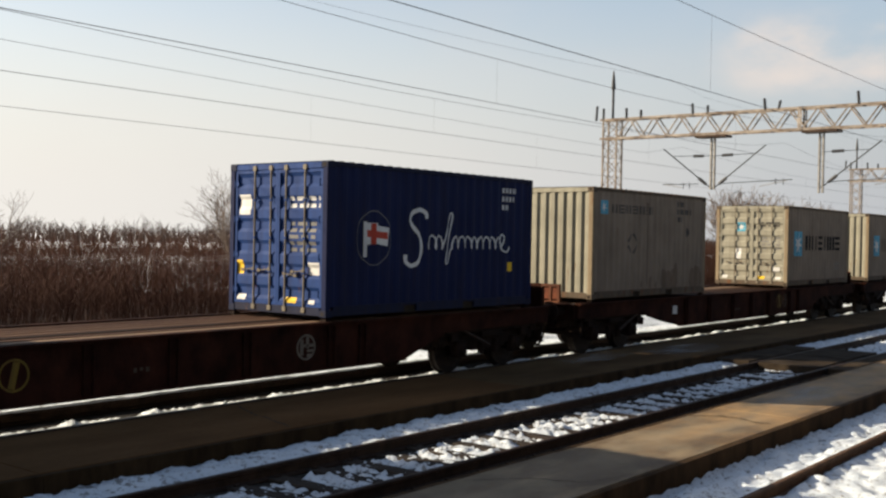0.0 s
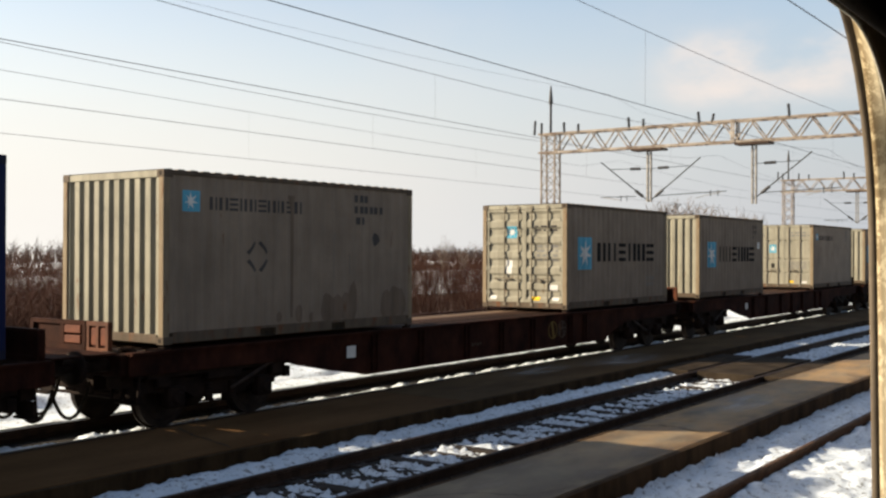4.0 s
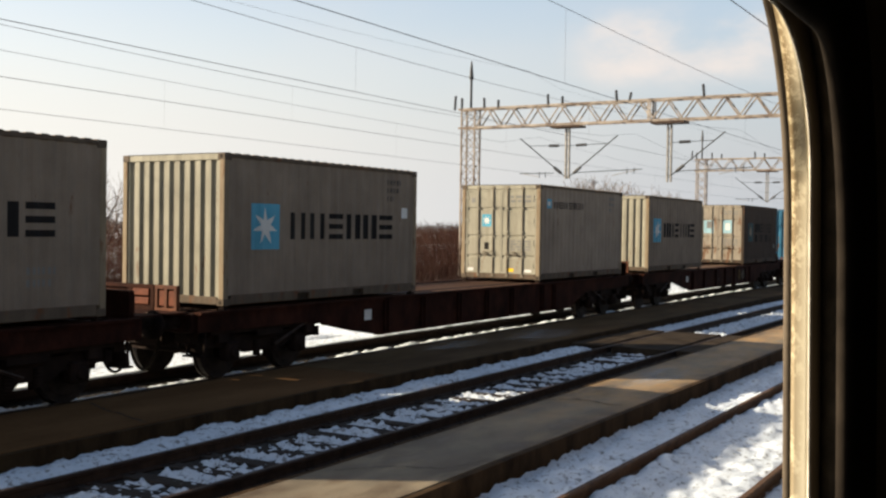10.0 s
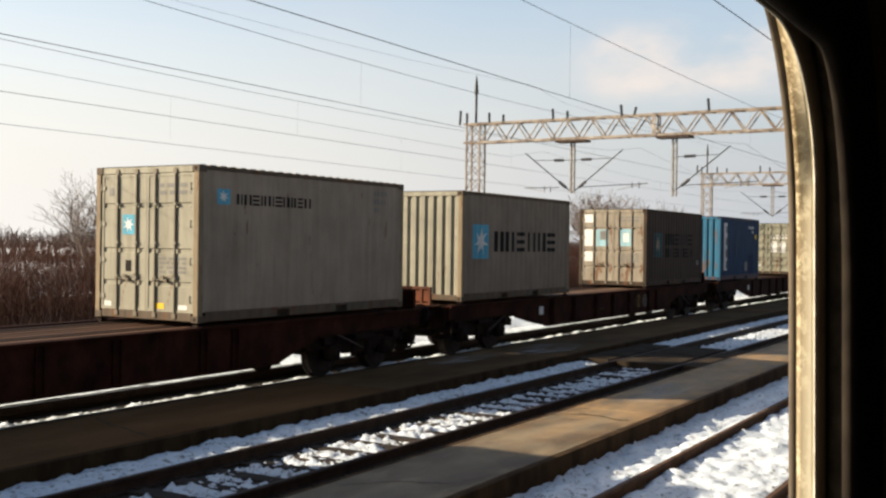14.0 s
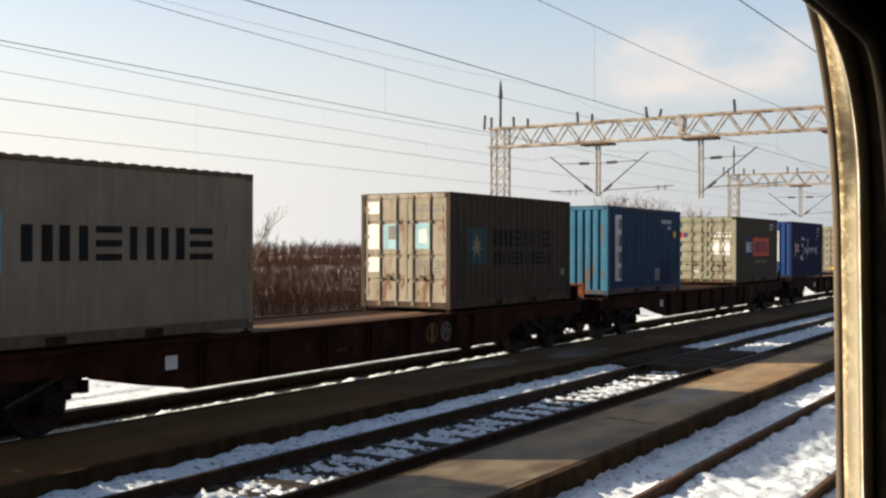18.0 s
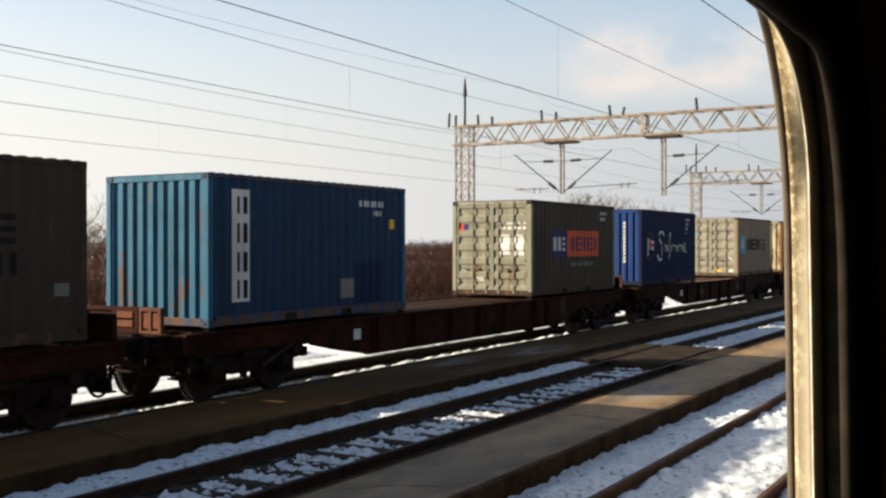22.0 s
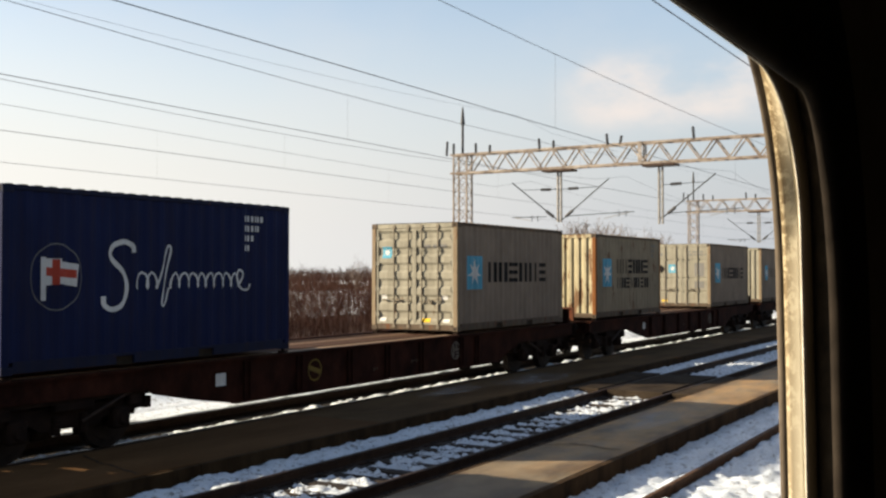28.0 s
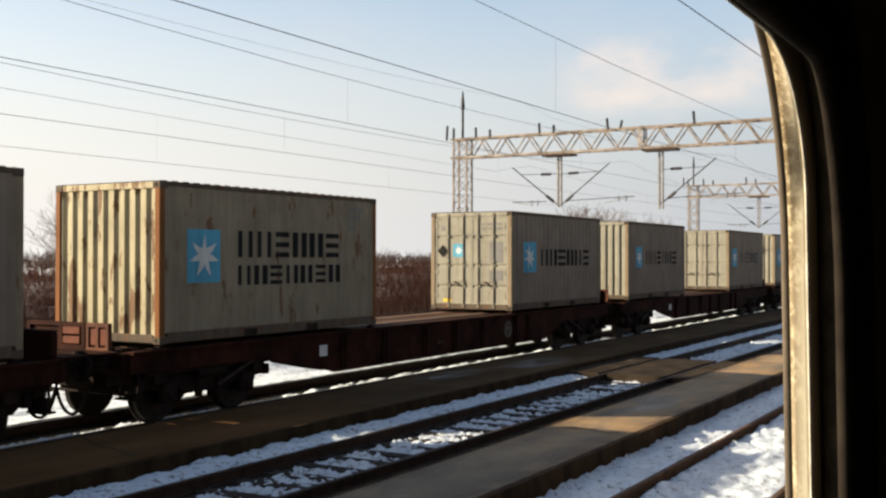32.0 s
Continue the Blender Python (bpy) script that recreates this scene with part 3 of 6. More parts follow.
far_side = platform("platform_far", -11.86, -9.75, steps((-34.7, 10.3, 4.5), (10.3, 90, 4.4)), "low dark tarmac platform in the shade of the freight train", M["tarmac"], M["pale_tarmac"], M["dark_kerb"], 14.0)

def crack(parent, pts, w, seed):
    """An open crack in the paving, wandering from point to point."""
    rnd = random.Random(seed)
    path = []
    for (xa, ya), (xb, yb) in zip(pts, pts[1:]):
        n = max(2, int(math.hypot(xb - xa, yb - ya) / 0.06))
        path += [(xa + (xb - xa) * i / n + rnd.uniform(-0.012, 0.012), ya + (yb - ya) * i / n + rnd.uniform(-0.02, 0.02)) for i in range(n)]
    bm = bmesh.new()
    rows = []
    for x, y in path:
        k = w * rnd.uniform(0.4, 1.2)
        rows.append([bm.verts.new((x, y + d * k, 0.0515)) for d in (-1, 1)])
    for a, b in zip(rows, rows[1:]):
        bm.faces.new((a[0], b[0], b[1], a[1]))
    part("crack", bm, M["groove"], parent, "dark open crack")


crack(near_side, ((-6.5, 13.95), (-6.2, 14.25), (-5.9, 14.28), (-5.58, 14.1), (-5.3, 14.15)), 0.022, 1)
crack(near_side, ((-6.4, 8.6), (-6.0, 9.1), (-5.5, 9.3), (-5.3, 9.9)), 0.010, 2)
crack(far_side, ((-11.6, 9.95), (-11.0, 9.68), (-10.5, 9.56), (-9.86, 9.33)), 0.020, 3)
crack(far_side, ((-11.5, 15.4), (-10.9, 15.9), (-10.4, 15.8), (-9.86, 16.3)), 0.016, 4)


def slush_material():
    """Thin refrozen slush that lets the paving show through."""
    m, nt, bs = nodes_of("thin_slush")
    a = noise_tex(nt, 2.6, 7, (1, 0.5, 1), 0.65)
    tc = nt.nodes.new("ShaderNodeTexCoord")
    far = nt.nodes.new("ShaderNodeVectorMath")
    far.operation = "LENGTH"
    nt.links.new(tc.outputs["Object"], far.inputs[0])
    fade = ramp(nt, far.outputs["Value"], [(0.35, W1), (1.0, W0)])
    nt.links.new(mix(nt, 1.0, ramp(nt, a, [(0.42, W0), (0.66, (0.33, 0.33, 0.33))]), fade, "MULTIPLY"), bs.inputs["Alpha"])
    bs.inputs["Base Color"].default_value = (0.42, 0.44, 0.45, 1)
    bs.inputs["Roughness"].default_value = 0.5
    return m


M["slush"] = slush_material()
for x, y, rx, ry, z in ((-6.0, 17.3, 0.55, 1.9, 0.053), (-10.75, 22.6, 0.8, 2.0, 0.053), (-11.2, 19.4, 0.5, 1.6, 0.053)):
    bm = bmesh.new()
    bm.faces.new([bm.verts.new((math.cos(2 * math.pi * i / 32), math.sin(2 * math.pi * i / 32), 0)) for i in range(32)])
    sl = tagged(part("slush_patch", bm, M["slush"]), "thin grey film of refrozen slush on the paving", "slush", kind="stuff")
    sl.location, sl.scale = (x, y, z), (rx, ry, 1)


# boarded crossing between the platforms
cross = tagged(new("track_crossing"), "worn dark crossing panels between two platforms", "crossing", kind="structure")
for a, b in ((-9.74, -8.95), (-8.75, -7.45), (-7.25, -6.63)):
    for k in range(4):
        bm = bmesh.new()
        box(bm, a, b, 22.2 + k * 1.07, 23.25 + k * 1.07, -0.3, -0.056 + 0.006 * ((k * 7 + int(-a * 10)) % 3))
        soften(bm, 0.015)
        part("crossing_panel", bm, M["asphalt"], cross)


# ---- overhead line ----
def lattice_post(parent, x, y, z0, z1, w=0.41):
    """Four corner angles with crossed lacing."""
    for i, (sx, sy) in enumerate(((-1, -1), (1, -1), (1, 1), (-1, 1))):
        bm = bmesh.new()
        cx, cy = x + sx * w, y + sy * 0.3
        box(bm, cx - 0.04, cx + 0.04, cy - 0.04, cy + 0.04, z0, z1)
        part("corner_angle", bm, M["gantry"], parent)
    n = int((z1 - z0) / 0.72)
    h = (z1 - z0) / n
    for i in range(n):
        za, zb = z0 + i * h, z0 + (i + 1) * h
        pieces = [((x - w, y + sy, za), (x + w, y + sy, zb)) for sy in (-0.3, 0.3)] + [((x + w, y + sy, za), (x - w, y + sy, zb)) for sy in (-0.3, 0.3)]
        pieces += [((x - w, y - 0.3, za), (x - w, y + 0.3, zb)), ((x + w, y - 0.3, zb), (x + w, y + 0.3, za))]
        for a, b in pieces:
            bm = bmesh.new()
            bar(bm, a, b, 0.021, 4)
            part("lacing", bm, M["gantry"], parent)


def lathe(bm, a, b, prof, sides=8):
    """A turned body from a to b; prof holds (share of the length, radius)."""
    a, b = Vector(a), Vector(b)
    q = (b - a).to_track_quat("Z", "Y")
    rings = [[bm.verts.new(a + (b - a) * f + q @ Vector((r * math.cos(2 * math.pi * k / sides), r * math.sin(2 * math.pi * k / sides), 0))) for k in range(sides)] for f, r in prof]
    for u, v in zip(rings, rings[1:]):
        for k in range(sides):
            bm.faces.new((u[k], u[(k + 1) % sides], v[(k + 1) % sides], v[k]))
    bm.faces.new(rings[0][::-1])
    bm.faces.new(rings[-1])


SHEDS = [(0.0, 0.05)] + [(f + d, r) for f in (0.05, 0.21, 0.37, 0.53, 0.69, 0.85) for d, r in ((0, 0.055), (0.01, 0.095), (0.08, 0.065), (0.10, 0.052))] + [(1.0, 0.05)]


def insulator(parent, x, y, z, h=0.5, tilt=0.0):
    bm = bmesh.new()
    lathe(bm, (x, y, z - 0.1), (x + tilt, y, z + h), SHEDS)
    return part("insulator", bm, M["dark_metal"], parent, "dark ribbed insulator")


def cantilever(parent, x, y, d):
    """A strut from the hanging mast's foot up to the messenger wire, d to either side, with its insulators and steady arm."""
    arm = None
    bm = bmesh.new()
    bar(bm, (x, y, 5.25), (x + d * 2.75, y, 7.4), 0.032, 6)
    arm = part("strut", bm, M["dark_metal"], parent)
    bm = bmesh.new()
    bar(bm, (x + d * 0.35, y, 5.52), (x + d * 0.75, y, 5.83), 0.085, 8)
    part("insulator", bm, M["dark_metal"], arm)
    bm = bmesh.new()
    bar(bm, (x, y, 6.95), (x + d * 2.2, y, 7.0), 0.018, 6)
    arm = part("top_tie", bm, M["dark_metal"], parent)
    bm = bmesh.new()
    bar(bm, (x + d * 0.5, y, 6.962), (x + d * 1.05, y, 6.975), 0.075, 8)
    part("insulator", bm, M["dark_metal"], arm)
    near, far, rise = (0.35, 4.1, 0.13) if d > 0 else (0.75, 2.75, 0.0)
    bm = bmesh.new()
    bar(bm, (x + d * near, y, 5.54), (x + d * far, y, 5.54 + rise), 0.022, 6)
    arm = part("steady_arm", bm, M["dark_metal"], parent)
    for k in (0.25, 0.42) if d < 0 else (0.78, 0.88):
        p = near + (far - near) * k
        bm = bmesh.new()
        bar(bm, (x + d * p, y, 5.62 + rise), (x + d * p, y, 5.30 + rise), 0.022, 5)
        part("clamp", bm, M["dark_metal"], arm)
    bm = bmesh.new()
    bar(bm, (x + d * far * 0.97, y, 5.54 + rise), (x + d * far * 0.60, y, 5.36), 0.018, 5)
    part("registration_arm", bm, M["galv"], arm)


def gantry(y, label, detail=True):
    g = tagged(new("catenary_gantry"), label, "gantry", "catenary gantries")
    x0, x1 = -28.1, 4.2
    lattice_post(g, x0, y, -0.35, 9.08)
    lattice_post(g, x1, y, -0.35, 9.08)
    for z, dy in ((9.08, -0.3), (9.08, 0.3), (8.06, -0.3), (8.06, 0.3)):
        bm = bmesh.new()
        box(bm, x0 - 0.6, x1 + 0.6, y + dy - 0.05, y + dy + 0.05, z - 0.052, z + 0.052)
        part("chord", bm, M["gantry"], g)
    n = 22
    for i in range(n):
        xa, xb = x0 + 0.46 + (x1 - x0 - 0.9) * i / n, x0 + 0.46 + (x1 - x0 - 0.9) * (i + 1) / n
        bm = bmesh.new()
        for dy in (-0.3, 0.3):
            bar(bm, (xa, y + dy, 8.08), ((xa + xb) / 2, y + dy, 9.06), 0.04, 5)
            bar(bm, ((xa + xb) / 2, y + dy, 9.06), (xb, y + dy, 8.08), 0.04, 5)
        bar(bm, (xa, y - 0.3, 9.08), (xb, y + 0.3, 9.08), 0.03, 4)
        part("web_member", bm, M["gantry"], g)
    for dy in (-0.37, 0.37):
        for xa, xb in ((-17.88, -17.78), (-17.75, -17.68)):
            bm = bmesh.new()
            box(bm, xa, xb, y + dy - 0.012, y + dy + 0.012, 8.0, 9.14)
            part("splice_plate", bm, M["gantry"], g, "bolted splice in the lattice beam")
    bm = bmesh.new()
    bar(bm, (-28.1, y, 9.1), (-28.1, y, 11.3), 0.07, 8)
    bar(bm, (-28.1, y, 10.75), (-28.1, y, 11.25), 0.13, 8, 0.09)
    bar(bm, (-28.1, y, 11.3), (-28.1, y, 11.75), 0.09, 8, 0.03)
    part("mast_tip", bm, M["dark_metal"], g, "dark mast tip")
    for x, h, tilt in ((-28.95, 0.7, 0.05), (-28.5, 0.55, 0.0), (-27.1, 0.5, -0.02), (-26.25, 0.35, 0.0), (-23.3, 0.5, -0.04), (-22.5, 0.35, 0.0), (-19.5, 0.5, -0.06), (-18.85, 0.35, 0.1), (-15.05, 0.55, -0.06), (-10.4, 0.5, 0.0), (-5.6, 0.5, 0.0)):
        insulator(g, x, y - 0.3, 9.15, h, tilt)
    for x, sides, foot in ((-22.3, (-1, 1), 5.24), (-16.83, (1,), 5.0), (-10.2, (1,), 5.0), (-5.0, (1,), 5.0)):
        bm = bmesh.new()
        box(bm, x - 0.85, x + 0.85, y - 0.4, y + 0.4, 7.87, 7.97)
        soften(bm, 0.01)
        part("hanger_plate", bm, M["rail"], g, "rusty hanger plate")
        bm = bmesh.new()
        for dx in (-0.09, 0.09):
            box(bm, x + dx - 0.035, x + dx + 0.035, y - 0.08, y + 0.08, foot, 7.86)
        for i in range(7):
            box(bm, x - 0.09, x + 0.09, y - 0.03, y + 0.03, 5.32 + i * 0.38, 5.37 + i * 0.38)
        part("drop_mast", bm, M["galv"], g)
        for d in sides:
            cantilever(g, x, y, d)
    return g


gantry(50.0, "long lattice steel gantry in flaking cream paint over five tracks")
gantry(92.5, "distant lattice steel gantry spanning the same tracks")
gantry(142.0, "small distant lattice steel gantry over the station tracks")


def tube(bm, pts, r, sides=5):
    prev = None
    for i, p in enumerate(pts):
        a, b = Vector(pts[max(0, i - 1)]), Vector(pts[min(len(pts) - 1, i + 1)])
        q = (b - a).to_track_quat("Z", "Y")
        ring = [bm.verts.new(Vector(p) + q @ Vector((r * math.cos(2 * math.pi * k / sides), r * math.sin(2 * math.pi * k / sides), 0))) for k in range(sides)]
        if prev:
            for k in range(sides):
                bm.faces.new((prev[k], prev[(k + 1) % sides], ring[(k + 1) % sides], ring[k]))
        prev = ring


SPANS = [(-8, 50), (50, 92.5), (92.5, 142)]


def catenary(x, sag, label, shift=0.0, dropper=6.5, phase=0.0, zc=5.5):
    """Contact wire, messenger wire and droppers over one track."""
    w = tagged(new("overhead_line"), label, "overhead line", "overhead lines")
    bm = bmesh.new()
    tube(bm, [(x, y, zc) for y in steps((-8, 142, 5))], 0.0065)
    part("contact_wire", bm, M["wire"], w)
    bm = bmesh.new()
    pts, drops = [], []
    for a, b in SPANS:
        mid, half = (a + b) / 2 + (shift if a < 0 else 0), (b - a) / 2
        for i in range(14):
            y = a + (b - a) * i / 14
            pts.append((x, y, sag + (7.45 - sag) * ((y - mid) / (half + abs(shift if a < 0 else 0))) ** 2))
        y = a + phase
        while y < b - 3:
            if y > a + 3:
                drops.append((y, sag + (7.45 - sag) * ((y - mid) / (half + abs(shift if a < 0 else 0))) ** 2))
            y += dropper
    tube(bm, pts, 0.006)
    part("messenger_wire", bm, M["wire"], w)
    for y, z in drops:
        bm = bmesh.new()
        bar(bm, (x, y, z), (x, y, zc), 0.0022, 4)
        part("dropper", bm, M["wire"], w)


catenary(-13.35, 6.46, "overhead wires above the freight train's track", 0, 13.0, 13.6)
catenary(-8.2, 6.72, "overhead wires above the middle track", 4, 13.0, 13.2, 5.335)
catenary(-18.6, 6.46, "overhead wires above the track behind the train", 2, 13.0, 17.9)
catenary(-23.95, 6.86, "overhead wires above the outermost station track", 28, 13.0, 18.3)
catenary(-3.4, 6.9, "overhead wires above the snowbound side track", 4, 13.0, 12.0, 5.26)
feeder = tagged(new("feeder_wire"), "thin feeder wire carried on top of the gantries", "wire")
bm = bmesh.new()
tube(bm, [(-23.3, y, 9.75 + 0.0009 * (y - 18) ** 2 * (1 if y < 50 else 0) + (0.35 if y >= 50 else 0)) for y in steps((-8, 142, 4))], 0.005)
part("strand", bm, M["wire"], feeder)


# ---- thicket, trees and the far hedge ----
def stem_field(name, count, xr, yr, hr, r, seed, label, category, material, lean=0.16, twigs=2, lump=0.25):
    """Many thin bent stems with side twigs, each a three-sided tapered spike."""
    rng = np.random.default_rng(seed)
    verts, faces = [], []

    def spike(p0, p1, p2, r0):
        base = len(verts)
        for p, rr in ((p0, r0), (p1, r0 * 0.7)):
            for k in range(3):
                a = 2.094 * k
                verts.append((p[0] + rr * math.cos(a), p[1] + rr * math.sin(a), p[2]))
        verts.append(tuple(p2))
        for k in range(3):
            j = (k + 1) % 3
            faces.append((base + k, base + j, base + 3 + j, base + 3 + k))
            faces.append((base + 3 + k, base + 3 + j, base + 6))

    for _ in range(count):
        x, y = rng.uniform(*xr), rng.uniform(*yr)
        clump = 1 + lump * 1.6 * noise.noise(Vector((x * 0.12, y * 0.12, seed)))
        h = rng.uniform(*hr) * clump
        a, b = rng.normal(0, lean, 2) * h
        p0 = np.array((x, y, -0.34))
        p1 = p0 + (a * 0.4, b * 0.4, h * 0.55)
        p2 = p0 + (a, b, h)
        spike(p0, p1, p2, r * rng.uniform(0.6, 1.3))
        for _ in range(twigs):
            f = rng.uniform(0.3, 0.85)
            q0 = p0 + (p2 - p0) * f
            e = rng.normal(0, 0.34, 2) * h * 0.6
            q2 = q0 + (e[0], e[1], rng.uniform(0.12, 0.38) * h)
            spike(q0, (q0 + q2) / 2 + (0, 0, 0.04), q2, r * 0.5)
    me = bpy.data.meshes.new(name)
    me.from_pydata(verts, [], faces)
    me.materials.append(material)
    return tagged(new(name, me), label, category, kind="stuff")


tagged(sheet("undergrowth_floor", steps((-62, -24.7, 0.8)), steps((-5, 135, 1.0)), lambda x, y: -0.20 - 0.02 * max(0.0, -38 - x) * 1.6 + 0.12 * rough_noise(x, y, 0.5, 71.0), M["litter"]),
       "brown leaf litter and earth under the thicket", "undergrowth", kind="stuff")
stem_field("thicket", 12600, (-43, -25.6), (0, 130), (1.1, 2.42), 0.010, 3, "dense leafless red-brown thicket beside the railway", "bushes", M["stems"], 0.27, 6, 0.38)
stem_field("thicket", 4600, (-29.0, -25.2), (0, 110), (0.8, 2.2), 0.009, 5, "dense leafless front edge of the thicket", "bushes", M["stems"], 0.30, 5, 0.4)
stem_field("thicket", 2300, (-42, -27), (0, 130), (1.9, 2.8), 0.009, 4, "tall thin bare shoots standing over the thicket", "bushes", M["stems"], 0.14, 5)
stem_field("thicket", 7500, (-58, -26), (0, 27), (1.2, 2.15), 0.011, 8, "close-set bare stems of the thicket", "bushes", M["stems"], 0.22, 6, 0.35)
stem_field("thicket", 2600, (-98, -76), (-5, 180), (0.7, 2.0), 0.020, 9, "thin scrub with snow lying between the stems", "bushes", M["stems"], 0.28, 4, 0.7)
stem_field("thicket", 6600, (-76, -44), (-5, 150), (0.9, 2.1), 0.013, 10, "tangled bare scrub running on behind the thicket", "bushes", M["stems"], 0.30, 5, 0.5)
stem_field("hedge", 16000, (-124, -100), (-40, 420), (0.9, 2.55), 0.05, 6, "low brown scrub across the snowy field", "bushes", M["stems"], 0.35, 3, 0.9)
stem_field("far_hedge", 11000, (-300, -215), (-160, 900), (2.6, 5.0), 0.16, 7, "distant line of bare brown trees along the horizon", "trees", M["far"], 0.3, 3, 0.5)


def bare_tree(x, y, height, spread, seed, label, trunks=2, fine=0.0055):
    """A leafless tree: several trunks, forking limbs, fine twigs."""
    rnd = random.Random(seed)
    t = tagged(new("bare_tree"), label, "tree", "bare trees")
    t.location = (x, y, -0.34)
    wood, limbs, twig = bmesh.new(), bmesh.new(), bmesh.new()

    def grow(p, d, length, r, level):
        n = 3
        for i in range(n):
            q = p + d * (length / n)
            bm = wood if level == 0 else limbs if level < 3 else twig
            bar(bm, p, q, max(fine, r * (1 - 0.25 * i / n)), 6 if level < 2 else 4 if level < 3 else 3, max(fine * 0.8, r * (1 - 0.25 * (i + 1) / n)))
            p = q
            d = (d + Vector((rnd.gauss(0, 0.14), rnd.gauss(0, 0.14), rnd.gauss(0.05, 0.08)))).normalized()
            if level < 5 and (i > 0 or level > 0):
                for _ in range(1 if level < 2 else rnd.choice((0, 1, 1, 1)) if level < 4 else rnd.choice((0, 1))):
                    side = Vector((rnd.gauss(0, 1), rnd.gauss(0, 1), 0)).normalized()
                    nd = (d * 0.75 + side * spread + Vector((0, 0, 0.12))).normalized()
                    grow(p, nd, length * rnd.uniform(0.5, 0.75), r * 0.55, level + 1)
        if level < 5:
            grow(p, d, length * 0.7, r * 0.6, level + 1)

    for k in range(trunks):
        a = 2 * math.pi * k / trunks + rnd.uniform(-0.4, 0.4)
        grow(Vector((0.12 * math.cos(a), 0.12 * math.sin(a), 0)), Vector((0.42 * math.cos(a), 0.42 * math.sin(a), 1)).normalized(), height * 0.36, height * 0.012, 0)
    top = max(v.co.z for v in twig.verts)
    for bm in (wood, limbs, twig):
        bmesh.ops.scale(bm, vec=(height / top,) * 3, verts=bm.verts)
    part("trunk", wood, M["bark"], t)
    part("limbs", limbs, M["bark"], t)
    part("crown", twig, M["bark"], t, "fine bare twigs")
    return t


bare_tree(-45, 38.4, 6.6, 0.85, 3, "wide leafless tree rising out of the thicket", 5, 0.008)
bare_tree(-44, 46.6, 5.8, 0.35, 8, "slim leafless sapling at the thicket's edge", 1)
bare_tree(-47, 25.0, 5.2, 0.7, 12, "leafless bushy tree over the thicket", 3)
bare_tree(-45, 108.6, 9.4, 0.75, 21, "leafless roundish tree behind the gantry", 6, 0.022)
bare_tree(-45, 126, 8.8, 0.95, 22, "low spreading leafless tree behind the gantry", 8, 0.022)
bare_tree(-46, 66, 4.4, 0.5, 23, "small leafless tree in the thicket", 2)


# ---- the carriage that the film is taken from: window frame, wall, dark cabin ----
# the window's outlines: farthest y, top z, corner radii along y and z; the side wall leans inwards towards the roof
OUTER, INNER, TRIM = (0.888, 2.7515, 0.149, 0.193), (0.889, 2.7130, 0.138, 0.117), (0.868, 2.6918, 0.102, 0.173)
LEAN = -0.0148


def between(a, b, f):
    return tuple(p + (q - p) * f for p, q in zip(a, b))


def outline(x, form, back, n=30):
    """Points round the window at depth x, set back from the form."""
    y1, z1, ry, rz = form
    y0, y1, z0, z1, ry, rz = -0.55 - back, y1 + back, 1.86 - back, z1 + back, ry + back, rz + back
    pts = []
    for cy, cz, a0 in ((y1 - ry, z1 - rz, 0), (y0 + ry, z1 - rz, 90), (y0 + ry, z0 + rz, 180), (y1 - ry, z0 + rz, 270)):
        for i in range(n + 1):
            a = radians(a0 + 90 * i / n)
            y, z = cy + ry * math.cos(a), cz + rz * math.sin(a)
            pts.append((x + LEAN * (z - 2.5), y, z))
    return pts


def window_ring(name, prof, material, parent, label):
    """Sweeps prof, rows of (x, form, how far it stands back from the form), round the window."""
    bm = bmesh.new()
    rings = [[bm.verts.new(p) for p in outline(*row)] for row in prof]
    n = len(rings[0])
    for a, b in zip(rings, rings[1:]):
        for i in range(n):
            bm.faces.new((a[i], a[(i + 1) % n], b[(i + 1) % n], b[i]))
    return part(name, bm, material, parent, label, True)


carriage = tagged(new("carriage_window"), "open carriage window with stained cream frame and black inner trim", "window", kind="structure")
window_ring("outer_lip", [(-0.2060, OUTER, 0.10), (-0.2050, OUTER, 0.035), (-0.2030, OUTER, 0.016), (-0.2005, OUTER, 0.0), (-0.1975, OUTER, 0.0), (-0.1950, OUTER, 0.001), (-0.1938, OUTER, 0.004)], M["rubber"], carriage, "grey outer lip")
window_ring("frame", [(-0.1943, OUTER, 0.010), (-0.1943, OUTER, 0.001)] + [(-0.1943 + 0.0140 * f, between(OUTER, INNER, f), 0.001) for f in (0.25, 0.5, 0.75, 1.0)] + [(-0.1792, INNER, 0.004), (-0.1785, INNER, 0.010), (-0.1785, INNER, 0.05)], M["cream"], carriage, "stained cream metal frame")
# off-white ring paints the highlight along the frame's rounded edge
window_ring("frame_bead", [(-0.1806, INNER, 0.006), (-0.1806, INNER, -0.0005), (-0.1797, INNER, -0.001), (-0.1789, INNER, 0.001), (-0.1785, INNER, 0.006)], M["bead"], carriage, "white edge bead carrying the frame's highlight")
window_ring("seal", [(-0.179, INNER, 0.04), (-0.173, INNER, 0.030), (-0.164, INNER, 0.028), (-0.157, INNER, 0.032)], M["seal"], carriage, "black rubber seal")
window_ring("inner_trim", [(-0.1565, TRIM, 0.06), (-0.1565, TRIM, 0.008), (-0.1542, TRIM, 0.001), (-0.1521, TRIM, 0.0), (-0.1485, TRIM, 0.0), (-0.1455, TRIM, 0.004), (-0.143, TRIM, 0.012), (-0.142, TRIM, 0.03), (-0.142, TRIM, 0.12)], M["trim"], carriage, "dark inner trim")


